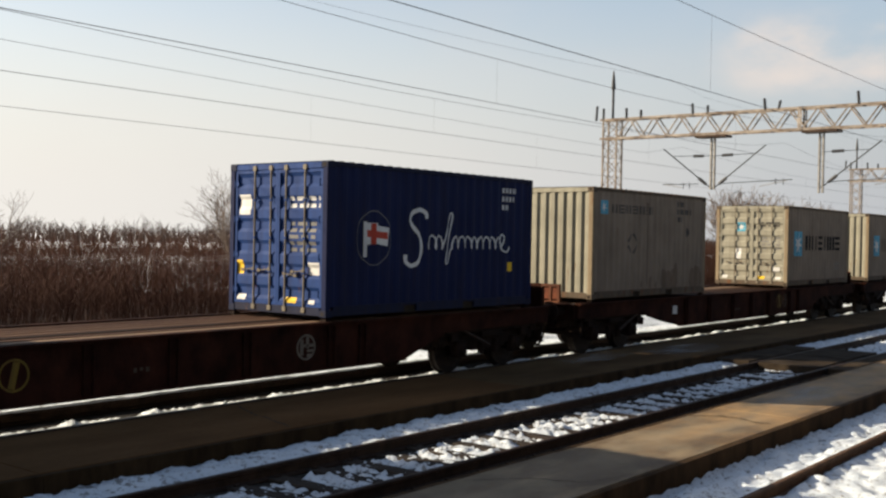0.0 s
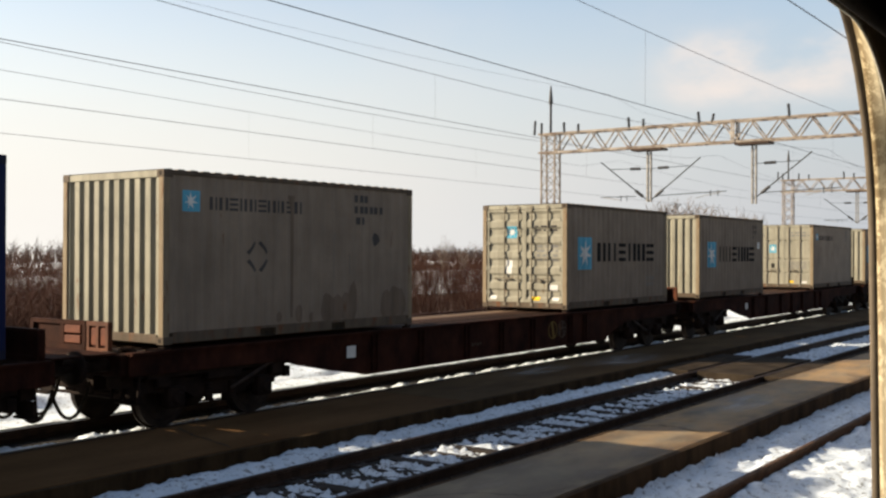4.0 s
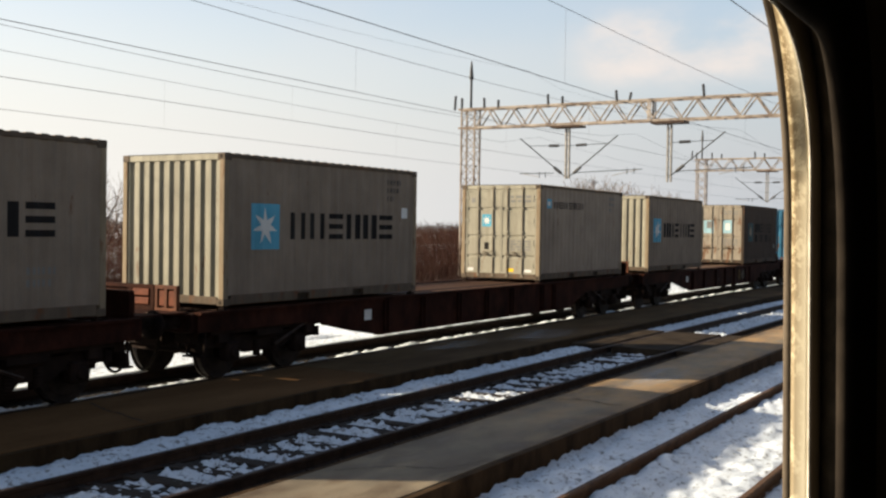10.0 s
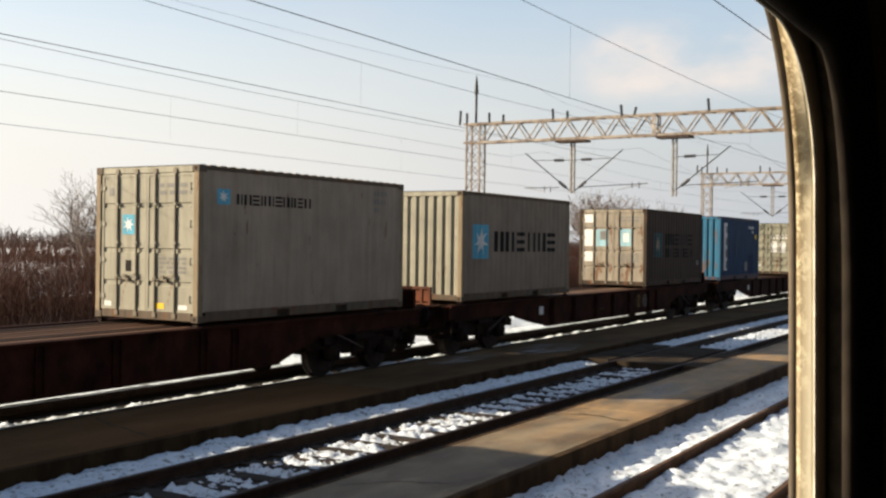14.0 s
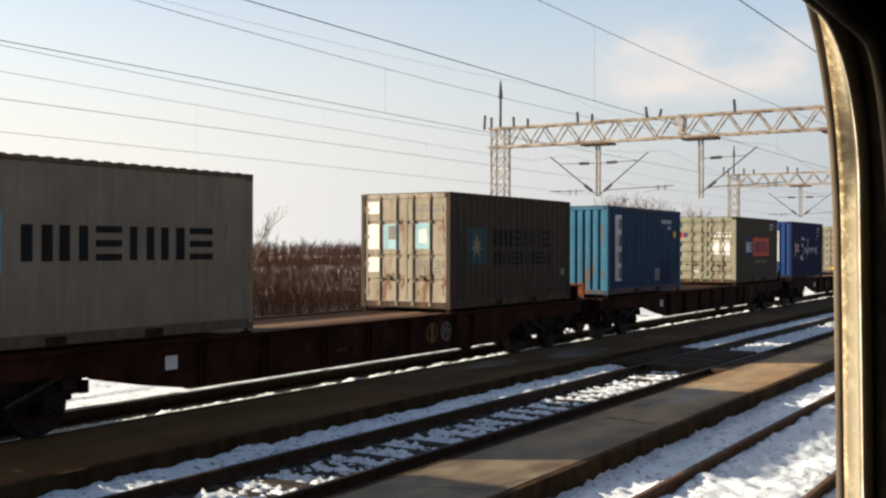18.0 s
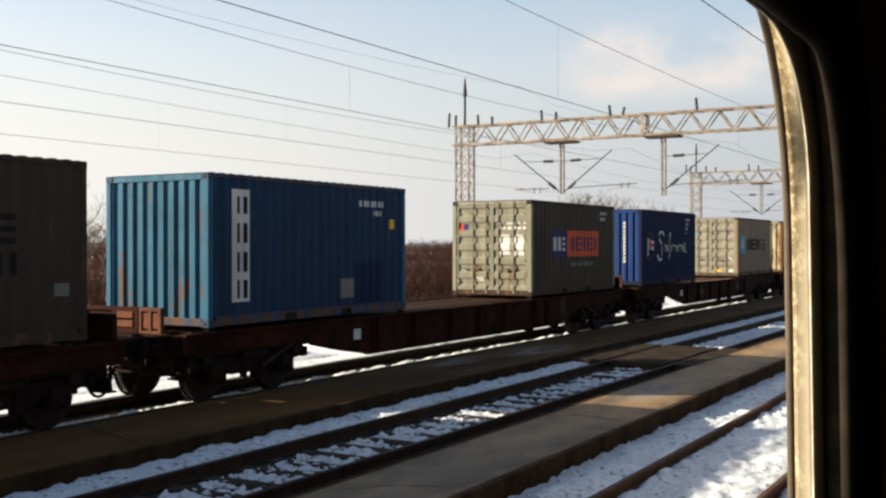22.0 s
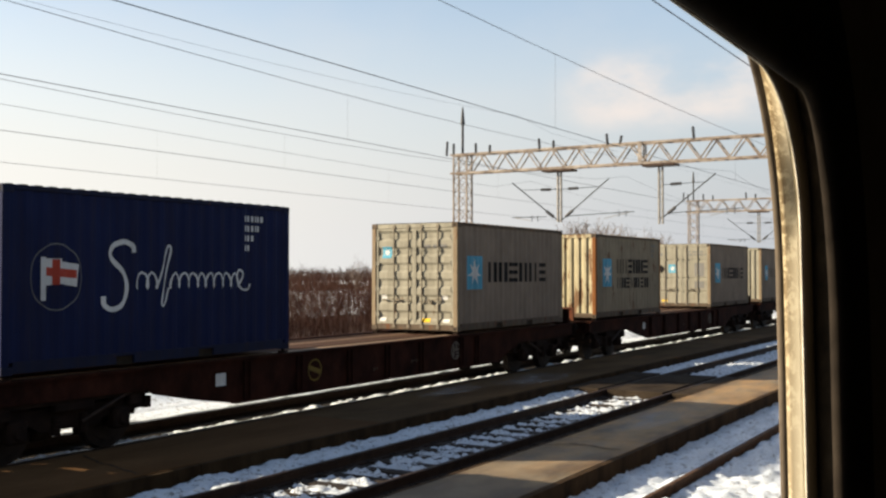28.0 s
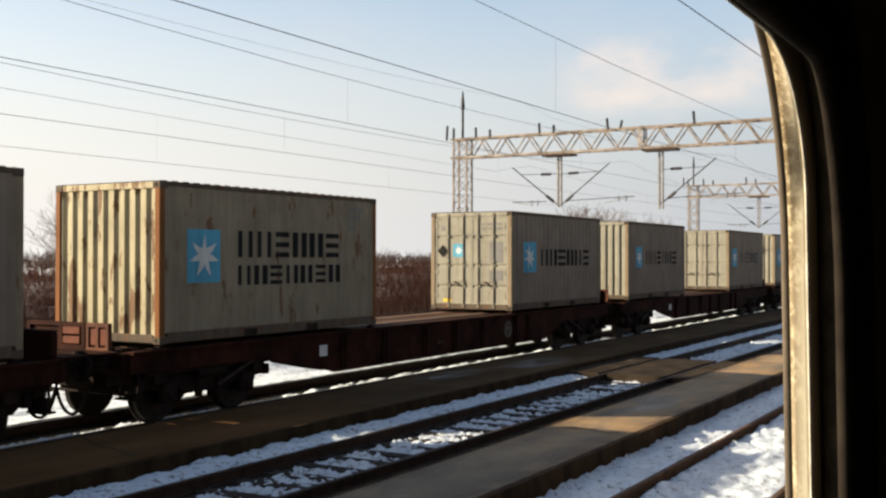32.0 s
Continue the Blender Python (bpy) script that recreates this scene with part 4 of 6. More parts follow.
def wall_with_window(name, x0, x1, back):
    """The carriage side with the opening cut through its thickness."""
    bm = bmesh.new()
    inner = [(y, z) for _, y, z in outline(0, INNER, back)]
    n = len(inner)
    cy, cz = 0.175, 2.3
    outer = []
    for y, z in inner:
        dy, dz = y - cy, z - cz
        k = min(3.0 / abs(dy) if abs(dy) > 1e-6 else 1e9, 1.35 / abs(dz) if abs(dz) > 1e-6 else 1e9)
        outer.append((cy + dy * k, cz + dz * k))
    rows = [[bm.verts.new((x + LEAN * (z - 2.5), y, z)) for y, z in ring] for x, ring in ((x0, outer), (x0, inner), (x1, inner), (x1, outer))]
    for a, b in zip(rows, rows[1:] + rows[:1]):
        for i in range(n):
            bm.faces.new((a[i], a[(i + 1) % n], b[(i + 1) % n], b[i]))
    return part(name, bm, M["cabin"])


tagged(wall_with_window("wall_carriage", -0.21, -0.145, 0.05), "dark carriage side wall round the window", "wall", kind="structure")
for name, dims in (("floor", (-0.2, 2.6, -2.8, 3.15, 0.93, 0.98)), ("ceiling", (-0.2, 2.6, -2.8, 3.15, 3.62, 3.68)), ("wall_back", (2.6, 2.66, -2.8, 3.15, 0.93, 3.68)),
                   ("wall_end", (-0.2, 2.66, 3.15, 3.2, 0.93, 3.68)), ("wall_front", (-0.2, 2.66, -2.86, -2.8, 0.93, 3.68))):
    bm = bmesh.new()
    box(bm, *dims)
    tagged(part(name, bm, M["cabin"]), "plain dark inside of the carriage", name.split("_")[0], kind="structure")


# unseen rest of the carriage, also here to block low sky from shaded faces
for y0, y1 in ((-30.0, -2.9), (3.25, 45.0)):
    bm = bmesh.new()
    box(bm, -0.16, 2.66, y0, y1, 0.55, 3.9)
    soften(bm, 0.12, 2)
    tagged(part("carriage_body", bm, M["cabin"]), "long dark body of the standing passenger carriage", "carriage", kind="structure")


# ---- the freight train ----
PITCH, SECOND, BED = 20.864, 12.305, 1.182
LONG, WIDE, HIGH = 6.058, 2.438, 2.591
HALF = WIDE / 2
CREST, TROUGH = HALF - 0.012, HALF - 0.035


def side_breaks():
    """Along the side: where the corrugation bends, and its depth there."""
    rows = [(0.10, CREST)]
    y, n = 0.14, 21
    step = (LONG - 0.28) / n
    for i in range(n):
        rows += [(y + step * 0.14, CREST), (y + step * 0.36, TROUGH), (y + step * 0.64, TROUGH), (y + step * 0.86, CREST)]
        y += step
    rows.append((LONG - 0.10, CREST))
    return rows


BREAKS = side_breaks()


def side_x(y):
    for (a, xa), (b, xb) in zip(BREAKS, BREAKS[1:]):
        if a <= y <= b:
            return xa + (xb - xa) * (y - a) / (b - a)
    return CREST


def clipped(poly, lo, hi):
    for bound, keep in ((lo, 1), (hi, -1)):
        out = []
        for (a, za), (b, zb) in zip(poly, poly[1:] + poly[:1]):
            ia, ib = (a - bound) * keep >= 0, (b - bound) * keep >= 0
            if ia:
                out.append((a, za))
            if ia != ib:
                f = (bound - a) / (b - a)
                out.append((bound, za + (zb - za) * f))
        poly = out
        if len(poly) < 3:
            return []
    return poly


def side_mark(name, polys, material, parent, label="", lift=0.003):
    """Paint on the corrugated side: convex outlines in (y, z), laid over every bend of the sheet."""
    bm = bmesh.new()
    for k, poly in enumerate(polys):
        rise = lift + 1.2e-5 * k
        ys = [q[0] for q in poly]
        for (a, _), (b, _) in zip(BREAKS, BREAKS[1:]):
            if b <= min(ys) or a >= max(ys):
                continue
            piece = clipped(list(poly), a, b)
            if len(piece) >= 3:
                vs = [bm.verts.new((side_x(min(max(y, a + 1e-5), b - 1e-5)) + rise, y, z)) for y, z in piece]
                try:
                    bm.faces.new(vs)
                except ValueError:
                    pass
    bmesh.ops.remove_doubles(bm, verts=bm.verts, dist=1e-5)
    return part(name, bm, material, parent, label)


def rect(y0, y1, z0, z1):
    return [(y0, z0), (y1, z0), (y1, z1), (y0, z1)]


def star(y, z, r):
    out = []
    for i in range(7):
        a = math.pi / 2 + 2 * math.pi * i / 7
        l, rt = a - math.pi / 7, a + math.pi / 7
        out.append([(y, z), (y + r * 0.38 * math.cos(l), z + r * 0.38 * math.sin(l)), (y + r * math.cos(a), z + r * math.sin(a)), (y + r * 0.38 * math.cos(rt), z + r * 0.38 * math.sin(rt))])
    return out


def blocks(y0, y1, z0, z1, n, gap=0.20):
    """A row of plain bars in place of lettering: pairs of upright bars and piles of level ones by turns."""
    w = (y1 - y0) / n
    h = z1 - z0
    out = []
    for i in range(n):
        a, b = y0 + i * w, y0 + (i + 1 - gap) * w
        if i % 3 == 2:
            out += [rect(a, b, z0 + h * f, z0 + h * (f + 0.20)) for f in (0.0, 0.40, 0.80)]
        else:
            k = (b - a) * 0.34
            out += [rect(a, a + k, z0, z1), rect(b - k, b, z0, z1)]
    return out


def ribbon(pts, w):
    """A stroke along pts as a mitred chain of convex pieces."""
    sides = []
    for i, (y, z) in enumerate(pts):
        (ya, za), (yb, zb) = pts[max(0, i - 1)], pts[min(len(pts) - 1, i + 1)]
        d = math.hypot(yb - ya, zb - za) or 1.0
        ny, nz = -(zb - za) / d * w, (yb - ya) / d * w
        sides.append(((y + ny, z + nz), (y - ny, z - nz)))
    return [[a[0], a[1], b[1], b[0]] for a, b in zip(sides, sides[1:])]


# container meshes
def m_post(bm):
    box(bm, -0.06, 0.06, 0, 0.12, 0.11, HIGH - 0.11)
    soften(bm, 0.012)


def m_casting(bm):
    box(bm, -0.081, 0.081, 0, 0.178, 0, 0.118)
    soften(bm, 0.008)


# flat black disc stands in for the shade inside a casting's opening
def m_hole(bm):
    bar(bm, (0, -0.003, 0.06), (0, 0.004, 0.06), 0.034, 10)


def m_hole_side(bm):
    bar(bm, (0.078, 0.09, 0.06), (0.084, 0.09, 0.06), 0.038, 10)


def m_top_rail(bm):
    box(bm, -0.035, 0.035, 0.178, LONG - 0.178, HIGH - 0.075, HIGH - 0.008)
    soften(bm, 0.008)


def m_bottom_rail(bm):
    for a, b in ((0.178, 1.98), (2.34, 3.72), (4.08, LONG - 0.178)):
        box(bm, -0.03, 0.03, a, b, 0.02, 0.175)
    box(bm, -0.032, 0.028, 0.178, LONG - 0.178, 0.14, 0.18)


# painted black to give the pocket its inner shade
def m_pocket(bm):
    box(bm, -0.06, -0.02, 0, 0.36, 0.02, 0.14)
    box(bm, -0.03, 0.02, 0.0, 0.36, 0.008, 0.022)


def m_side(bm):
    lo = [bm.verts.new((x, y, 0.172)) for y, x in BREAKS]
    hi = [bm.verts.new((x, y, HIGH - 0.07)) for y, x in BREAKS]
    for i in range(len(lo) - 1):
        bm.faces.new((lo[i], lo[i + 1], hi[i + 1], hi[i]))


def m_roof(bm):
    rows = [(0.1, 0.0)]
    n = 24
    st = (LONG - 0.2) / n
    for i in range(n):
        y = 0.1 + i * st
        rows += [(y + st * 0.2, 0.0), (y + st * 0.4, -0.020), (y + st * 0.6, -0.020), (y + st * 0.8, 0.0)]
    rows.append((LONG - 0.1, 0.0))
    a = [bm.verts.new((-HALF + 0.014, y, HIGH + 0.010 + z)) for y, z in rows]
    b = [bm.verts.new((HALF - 0.014, y, HIGH + 0.010 + z)) for y, z in rows]
    for i in range(len(a) - 1):
        bm.faces.new((a[i], a[i + 1], b[i + 1], b[i]))


def m_end(bm):
    """Closed end with deep upright corrugation."""
    rows = [(-HALF + 0.1, 0.025)]
    n = 9
    st = (WIDE - 0.24) / n
    for i in range(n):
        x = -HALF + 0.12 + i * st
        rows += [(x + st * 0.14, 0.025), (x + st * 0.30, 0.070), (x + st * 0.52, 0.070), (x + st * 0.68, 0.025)]
    rows.append((HALF - 0.1, 0.025))
    a = [bm.verts.new((x, y, 0.12)) for x, y in rows]
    b = [bm.verts.new((x, y, HIGH - 0.1)) for x, y in rows]
    for i in range(len(a) - 1):
        bm.faces.new((a[i], a[i + 1], b[i + 1], b[i]))


def m_beam_low(bm):
    box(bm, -HALF + 0.16, HALF - 0.16, 0.01, 0.12, 0.015, 0.15)
    soften(bm, 0.01)


def m_beam_high(bm):
    box(bm, -HALF + 0.16, HALF - 0.16, 0.01, 0.12, HIGH - 0.12, HIGH - 0.012)
    soften(bm, 0.01)


DOORW = HALF - 0.135


def door_rows(style):
    z0, z1 = 0.155, HIGH - 0.125
    rows = [(z0, 0.03)]
    if style == "ribbed":
        n = 6
        st = (z1 - z0) / n
        for i in range(n):
            z = z0 + i * st
            rows += [(z + st * 0.22, 0.03), (z + st * 0.38, 0.064), (z + st * 0.70, 0.064), (z + st * 0.86, 0.03)]
    else:
        for z in (0.62, 1.17, 1.93):
            rows += [(z - 0.045, 0.03), (z - 0.03, 0.05), (z + 0.03, 0.05), (z + 0.045, 0.03)]
    rows.append((z1, 0.03))
    return rows


def m_door(style):
    def build(bm):
        rows = door_rows(style)
        a = [bm.verts.new((0.045, y, z)) for z, y in rows]
        b = [bm.verts.new((DOORW - 0.045, y, z)) for z, y in rows]
        for i in range(len(a) - 1):
            bm.faces.new((a[i], b[i], b[i + 1], a[i + 1]))
        z0, z1 = rows[0][0], rows[-1][0]
        for d in ((0.0, 0.05, 0.02, 0.085, z0, z1), (DOORW - 0.05, DOORW, 0.02, 0.085, z0, z1), (0.05, DOORW - 0.05, 0.02, 0.085, z0, z0 + 0.05), (0.05, DOORW - 0.05, 0.02, 0.085, z1 - 0.05, z1)):
            box(bm, *d)
    return build


def m_lock_bar(bm):
    bar(bm, (0, 0.010, 0.06), (0, 0.010, HIGH - 0.04), 0.018, 8)
    for z in (0.10, HIGH - 0.09):
        box(bm, -0.040, 0.040, -0.010, 0.02, z - 0.04, z + 0.04)


def m_bracket(bm):
    box(bm, -0.038, 0.038, -0.013, 0.03, -0.020, 0.020)
    soften(bm, 0.006)


def m_handle(bm):
    bar(bm, (0, -0.018, 0), (0.28, -0.008, -0.03), 0.009, 6)
    box(bm, 0.24, 0.30, -0.018, 0.03, -0.050, 0.0)
    box(bm, -0.025, 0.025, -0.022, 0.01, -0.028, 0.028)


def m_hinge(bm):
    box(bm, -0.045, 0.05, 0.002, 0.03, -0.035, 0.035)
    bar(bm, (-0.04, 0.004, -0.06), (-0.04, 0.004, 0.06), 0.014, 6)


def door_mark(name, x0, x1, z0, z1, material, parent, label="", style="ribbed", lift=0.004):
    """A sticker or painted bar on the door, following its folds."""
    rows = door_rows(style)
    zs = sorted({z0, z1, *(z for z, _ in rows if z0 < z < z1)})

    def depth(z):
        for (a, ya), (b, yb) in zip(rows, rows[1:]):
            if a <= z <= b:
                return ya + (yb - ya) * (z - a) / (b - a)
        return 0.03

    bm = bmesh.new()
    a = [bm.verts.new((x0, depth(z) - lift, z)) for z in zs]
    b = [bm.verts.new((x1, depth(z) - lift, z)) for z in zs]
    for i in range(len(zs) - 1):
        bm.faces.new((a[i], b[i], b[i + 1], a[i + 1]))
    return part(name, bm, material, parent, label)


def door_poly(name, polys, material, parent, label, style, lift=0.008):
    """A painted shape on the door: convex outlines in (z, x), laid over its folds."""
    bm = bmesh.new()
    for poly in polys:
        for (a, ya), (b, yb) in zip(door_rows(style), door_rows(style)[1:]):
            piece = clipped(list(poly), a, b)
            if len(piece) >= 3:
                bm.faces.new([bm.verts.new((x, ya + (yb - ya) * (z - a) / (b - a) - lift, z)) for z, x in piece])
    bmesh.ops.remove_doubles(bm, verts=bm.verts, dist=1e-5)
    return part(name, bm, material, parent, label)


CARGO = []


def container(wagon, slot, side, label, front="end", end=None, posts=None, door_style="ribbed"):
    """A twenty-foot box. Its origin is the middle of the base of the end that leads."""
    c = tagged(new("freight_container"), label, "container", "containers on the train")
    tone, side = side, PAINT[side]
    # most boxes give their ends and doors a brighter colour than the sides
    end = PAINT[end] if end else side
    posts = PAINT[posts] if posts else end
    rails = PAINT[{"navy": "frame_navy", "blue": "frame_blue", "brown": "frame_brown", "green": "frame_brown"}.get(tone, "frame_grey")]
    for sx in (-1, 1):
        for y, turn in ((0, 0), (LONG, 180)):
            place("corner_post", stored("corner_post", m_post), posts, c, "", pose(sx * (HALF - 0.06), y, 0, 0, 0, turn))
            for z in (0, HIGH - 0.118):
                k = place("corner_casting", stored("corner_casting", m_casting), rails, c, "", pose(sx * (HALF - 0.079), y, z, 0, 0, turn))
                if (sx == 1) == (turn == 0):
                    place("lock_hole", stored("lock_hole_%d" % turn, m_hole if turn == 0 else m_hole_side), M["groove"], k)
        place("top_rail", stored("top_rail", m_top_rail), rails, c, "", pose(sx * (HALF - 0.036), 0, 0))
        place("bottom_rail", stored("bottom_rail", m_bottom_rail), rails, c, "", pose(sx * (HALF - 0.034), 0, 0))
        place("side_panel", stored("side_panel", m_side), side, c, "corrugated steel side", pose(0, 0, 0) if sx == 1 else pose(0, LONG, 0, 0, 0, 180))
    for y in (1.98, 3.72):
        place("forklift_pocket", stored("forklift_pocket", m_pocket), M["groove"], c, "dark forklift pocket", pose(HALF - 0.034, y, 0))
    place("roof", stored("roof", m_roof), side, c)
    for y, turn in ((0, 0), (LONG, 180)):
        place("lower_beam", stored("lower_beam", m_beam_low), rails, c, "", pose(0, y, 0, 0, 0, turn))
        place("upper_beam", stored("upper_beam", m_beam_high), end, c, "", pose(0, y, 0, 0, 0, turn))
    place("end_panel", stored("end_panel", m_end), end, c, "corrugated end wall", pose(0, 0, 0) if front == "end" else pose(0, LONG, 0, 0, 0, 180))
    at = pose(0, 0, 0) if front == "door" else pose(0, LONG, 0, 0, 0, 180)
    if front == "door":
        for sx in (-1, 1):
            d = place("door", stored("door_" + door_style, m_door(door_style)), end, c, "door leaf with upright locking bars", at @ pose(-DOORW - 0.004 if sx < 0 else 0.004, 0, 0))
            for x in (((0.52, 0.93) if door_style == "ribbed" else (0.40, 0.86)) if sx < 0 else (0.215, 0.675)):
                place("locking_bar", stored("locking_bar", m_lock_bar), PAINT["barsteel"], d, "locking bar", pose(x, 0, 0))
                for z in (0.72, 1.30, 1.95):
                    place("bracket", stored("bracket", m_bracket), end, d, "", pose(x, 0, z))
                place("handle", stored("handle", m_handle), PAINT["barsteel"], d, "locking handle", pose(x, 0, 0.70 + 0.06 * (x > 0.5), 0, 0, 0) @ (Matrix.Diagonal((-1, 1, 1, 1)) if x > 0.5 else Matrix()))
            for z in (0.38, 1.0, 1.62, 2.24):
                place("hinge", stored("hinge", m_hinge), end, d, "", pose(0.03 if sx < 0 else DOORW - 0.03, 0.01, z))
    else:
        place("end_panel", stored("end_panel", m_end), end, c, "corrugated end wall", at)
    CARGO.append((c, wagon * PITCH + (SECOND if slot == "rear" else 0)))
    return c


def code_bars(c, material, y=5.0, z=2.38, n=3):
    """Unreadable registration marks near the upper corner, as bars."""
    for k in range(n):
        for i in range((6, 5, 3, 2)[k % 4]):
            side_mark("code_bar", [rect(y + 0.085 * i, y + 0.085 * i + 0.045, z - 0.17 * k - 0.10, z - 0.17 * k)], material, c)


def blot(y, z, ry, rz, seed):
    """Uneven stain outline, wider at its foot."""
    rnd = random.Random(seed)
    return [(y + ry * math.cos(a) * rnd.uniform(0.85, 1.1), z + rz * math.sin(a) * rnd.uniform(0.85, 1.1)) for a in [2 * math.pi * i / 14 for i in range(14)]]


def letters(c, polys, material, label, lift=0.003):
    for poly in polys:
        side_mark("letter_bar", [poly], material, c, label, lift)


def star_logo(c, y0, y1, z0, z1, word=None, ink="ink", n=6, second=None):
    side_mark("logo_panel", [rect(y0, y1, z0, z1)], PAINT["cyan"], c, "light blue square panel")
    side_mark("logo_star", star((y0 + y1) / 2, (z0 + z1) / 2, (z1 - z0) * 0.42), PAINT["white"], c, "white star", 0.006)
    if word:
        letters(c, blocks(*word, n), PAINT[ink], "dark letter bar")
    if second:
        letters(c, blocks(*second, 7), PAINT[ink], "dark letter bar")


def door_star(c, x0, x1, z0, z1, style):
    door_mark("door_sticker", x0, x1, z0, z1, PAINT["cyan"], c, "light blue square sticker", style)
    door_poly("door_sticker_star", star((z0 + z1) / 2, (x0 + x1) / 2, (z1 - z0) * 0.40), PAINT["white"], c, "white star", style)


def door_text(c, x0, x1, z0, z1, rows, material, style):
    h = (z1 - z0) / rows
    for i in range(rows):
        x = x0
        k = 0
        while x < x1 - 0.05:
            w = (0.16, 0.10, 0.22)[(i + k) % 3]
            door_mark("door_text", x, min(x + w, x1), z0 + i * h + h * 0.25, z0 + i * h + h * 0.8, PAINT[material], c, "", style)
            x += w + 0.07
            k += 1


def flowing(pts, n=6):
    """A smooth line through pts."""
    out = []
    ext = [pts[0], *pts, pts[-1]]
    for p0, p1, p2, p3 in zip(ext, ext[1:], ext[2:], ext[3:]):
        for k in range(n):
            u = k / n
            out.append(tuple(0.5 * (2 * b + (c - a) * u + (2 * a - 5 * b + 4 * c - d) * u * u + (3 * b - a - 3 * c + d) * u ** 3) for a, b, c, d in zip(p0, p1, p2, p3)))
    return out + [pts[-1]]


def loops(y, z, n, pitch, rise, turn):
    """Cursive loops running along y."""
    return [(y + pitch * i / 8 - turn * math.sin(2 * math.pi * i / 8), z - rise * math.cos(2 * math.pi * i / 8)) for i in range(8 * n + 1)]


def flag_and_script(c, y0):
    """Ringed flag and a flowing white script, as plain strokes."""
    cy, cz = y0 + 0.45, 1.33
    ring = [(cy + 0.44 * math.cos(a), cz + 0.47 * math.sin(a)) for a in [2 * math.pi * i / 28 for i in range(29)]]
    side_mark("ring", ribbon(ring, 0.008), PAINT["grit"], c, "thin pale ring")
    side_mark("flag_pole", [rect(cy - 0.27, cy - 0.19, cz - 0.33, cz + 0.28)], PAINT["white"], c, "white pole")
    side_mark("flag", [[(cy - 0.19, cz - 0.12), (cy + 0.08, cz - 0.10), (cy + 0.08, cz + 0.26), (cy - 0.19, cz + 0.26)], [(cy + 0.08, cz - 0.10), (cy + 0.34, cz - 0.14), (cy + 0.38, cz + 0.18), (cy + 0.08, cz + 0.22)]], PAINT["white"], c, "white waving flag")
    side_mark("flag_cross", [rect(cy - 0.07, cy + 0.05, cz - 0.11, cz + 0.25), [(cy - 0.19, cz + 0.02), (cy + 0.34, cz - 0.02), (cy + 0.34, cz + 0.10), (cy - 0.19, cz + 0.14)]], PAINT["red"], c, "red cross", 0.006)
    s = y0 + 1.25
    big = [(s + 0.62, 1.70), (s + 0.60, 1.80), (s + 0.44, 1.86), (s + 0.24, 1.80), (s + 0.16, 1.66), (s + 0.28, 1.52), (s + 0.44, 1.36), (s + 0.50, 1.16), (s + 0.42, 0.94), (s + 0.24, 0.84), (s + 0.06, 0.90), (s + 0.04, 1.04)]
    side_mark("script", ribbon(flowing(big, 4), 0.038), PAINT["white"], c, "flowing white stroke")
    wave = loops(s + 0.70, 1.27, 2, 0.20, 0.13, 0.06)
    wave += flowing([(s + 1.10, 1.16), (s + 1.20, 1.40), (s + 1.34, 1.80), (s + 1.40, 1.74), (s + 1.30, 1.36), (s + 1.20, 0.92), (s + 1.28, 0.90), (s + 1.36, 1.14)], 4)
    wave += loops(s + 1.40, 1.27, 8, 0.20, 0.12, 0.045)
    wave += flowing([(s + 3.0, 1.16), (s + 3.10, 1.36), (s + 3.02, 1.44), (s + 2.97, 1.30), (s + 3.06, 1.12), (s + 3.24, 1.10), (s + 3.30, 1.20)], 4)
    side_mark("script", ribbon(wave, 0.017), PAINT["white"], c, "flowing white stroke")


GREY_TEXT = "grey freight container, blue star panel, dark lettering"
# wagon 0
container(0, "front", "grey", "plain grey steel freight container on a flat wagon")
c = container(0, "rear", "navy", "navy blue freight container with ringed flag and white script", "door", "doorblue", "navy")
flag_and_script(c, 0.72)
code_bars(c, PAINT["white"])
side_mark("sticker", [rect(5.22, 5.34, 0.70, 0.88)], PAINT["yellow"], c, "small yellow sticker")
for x0, x1, z0, z1, col in ((-0.98, -0.70, 1.70, 2.05, "white"), (-1.06, -0.88, 0.66, 0.9, "yellow"), (0.76, 1.02, 0.69, 0.9, "white"), (-1.02, -0.80, 0.19, 0.30, "white"), (0.22, 0.48, 0.20, 0.30, "yellow"), (0.78, 0.92, 0.19, 0.27, "white")):
    door_mark("door_sticker", x0, x1, z0, z1, PAINT[col], c, col + " sticker")
door_text(c, 0.28, 1.06, 1.79, 2.03, 2, "white", "ribbed")
door_text(c, 0.30, 0.98, 1.05, 1.60, 5, "grit", "ribbed")
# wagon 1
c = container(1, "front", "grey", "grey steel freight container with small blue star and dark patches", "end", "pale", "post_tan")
star_logo(c, 0.36, 0.70, 1.98, 2.30, (0.90, 3.0, 2.02, 2.22), "fadedink", 10)
for k, (y, z, ry, rz) in enumerate(((3.62, 0.40, 0.17, 0.27), (3.86, 0.38, 0.21, 0.25), (4.12, 0.40, 0.19, 0.28), (4.32, 0.50, 0.13, 0.38), (5.26, 0.40, 0.18, 0.28), (5.50, 0.44, 0.22, 0.31), (5.72, 0.40, 0.14, 0.30), (2.42, 0.30, 0.08, 0.10), (2.9, 0.34, 0.10, 0.16), (3.2, 0.27, 0.07, 0.09))):
    side_mark("stain", [blot(y, z, ry, rz, k)], PAINT["smear"], c, "brown rusty smear", 0.003 + 0.0005 * k)
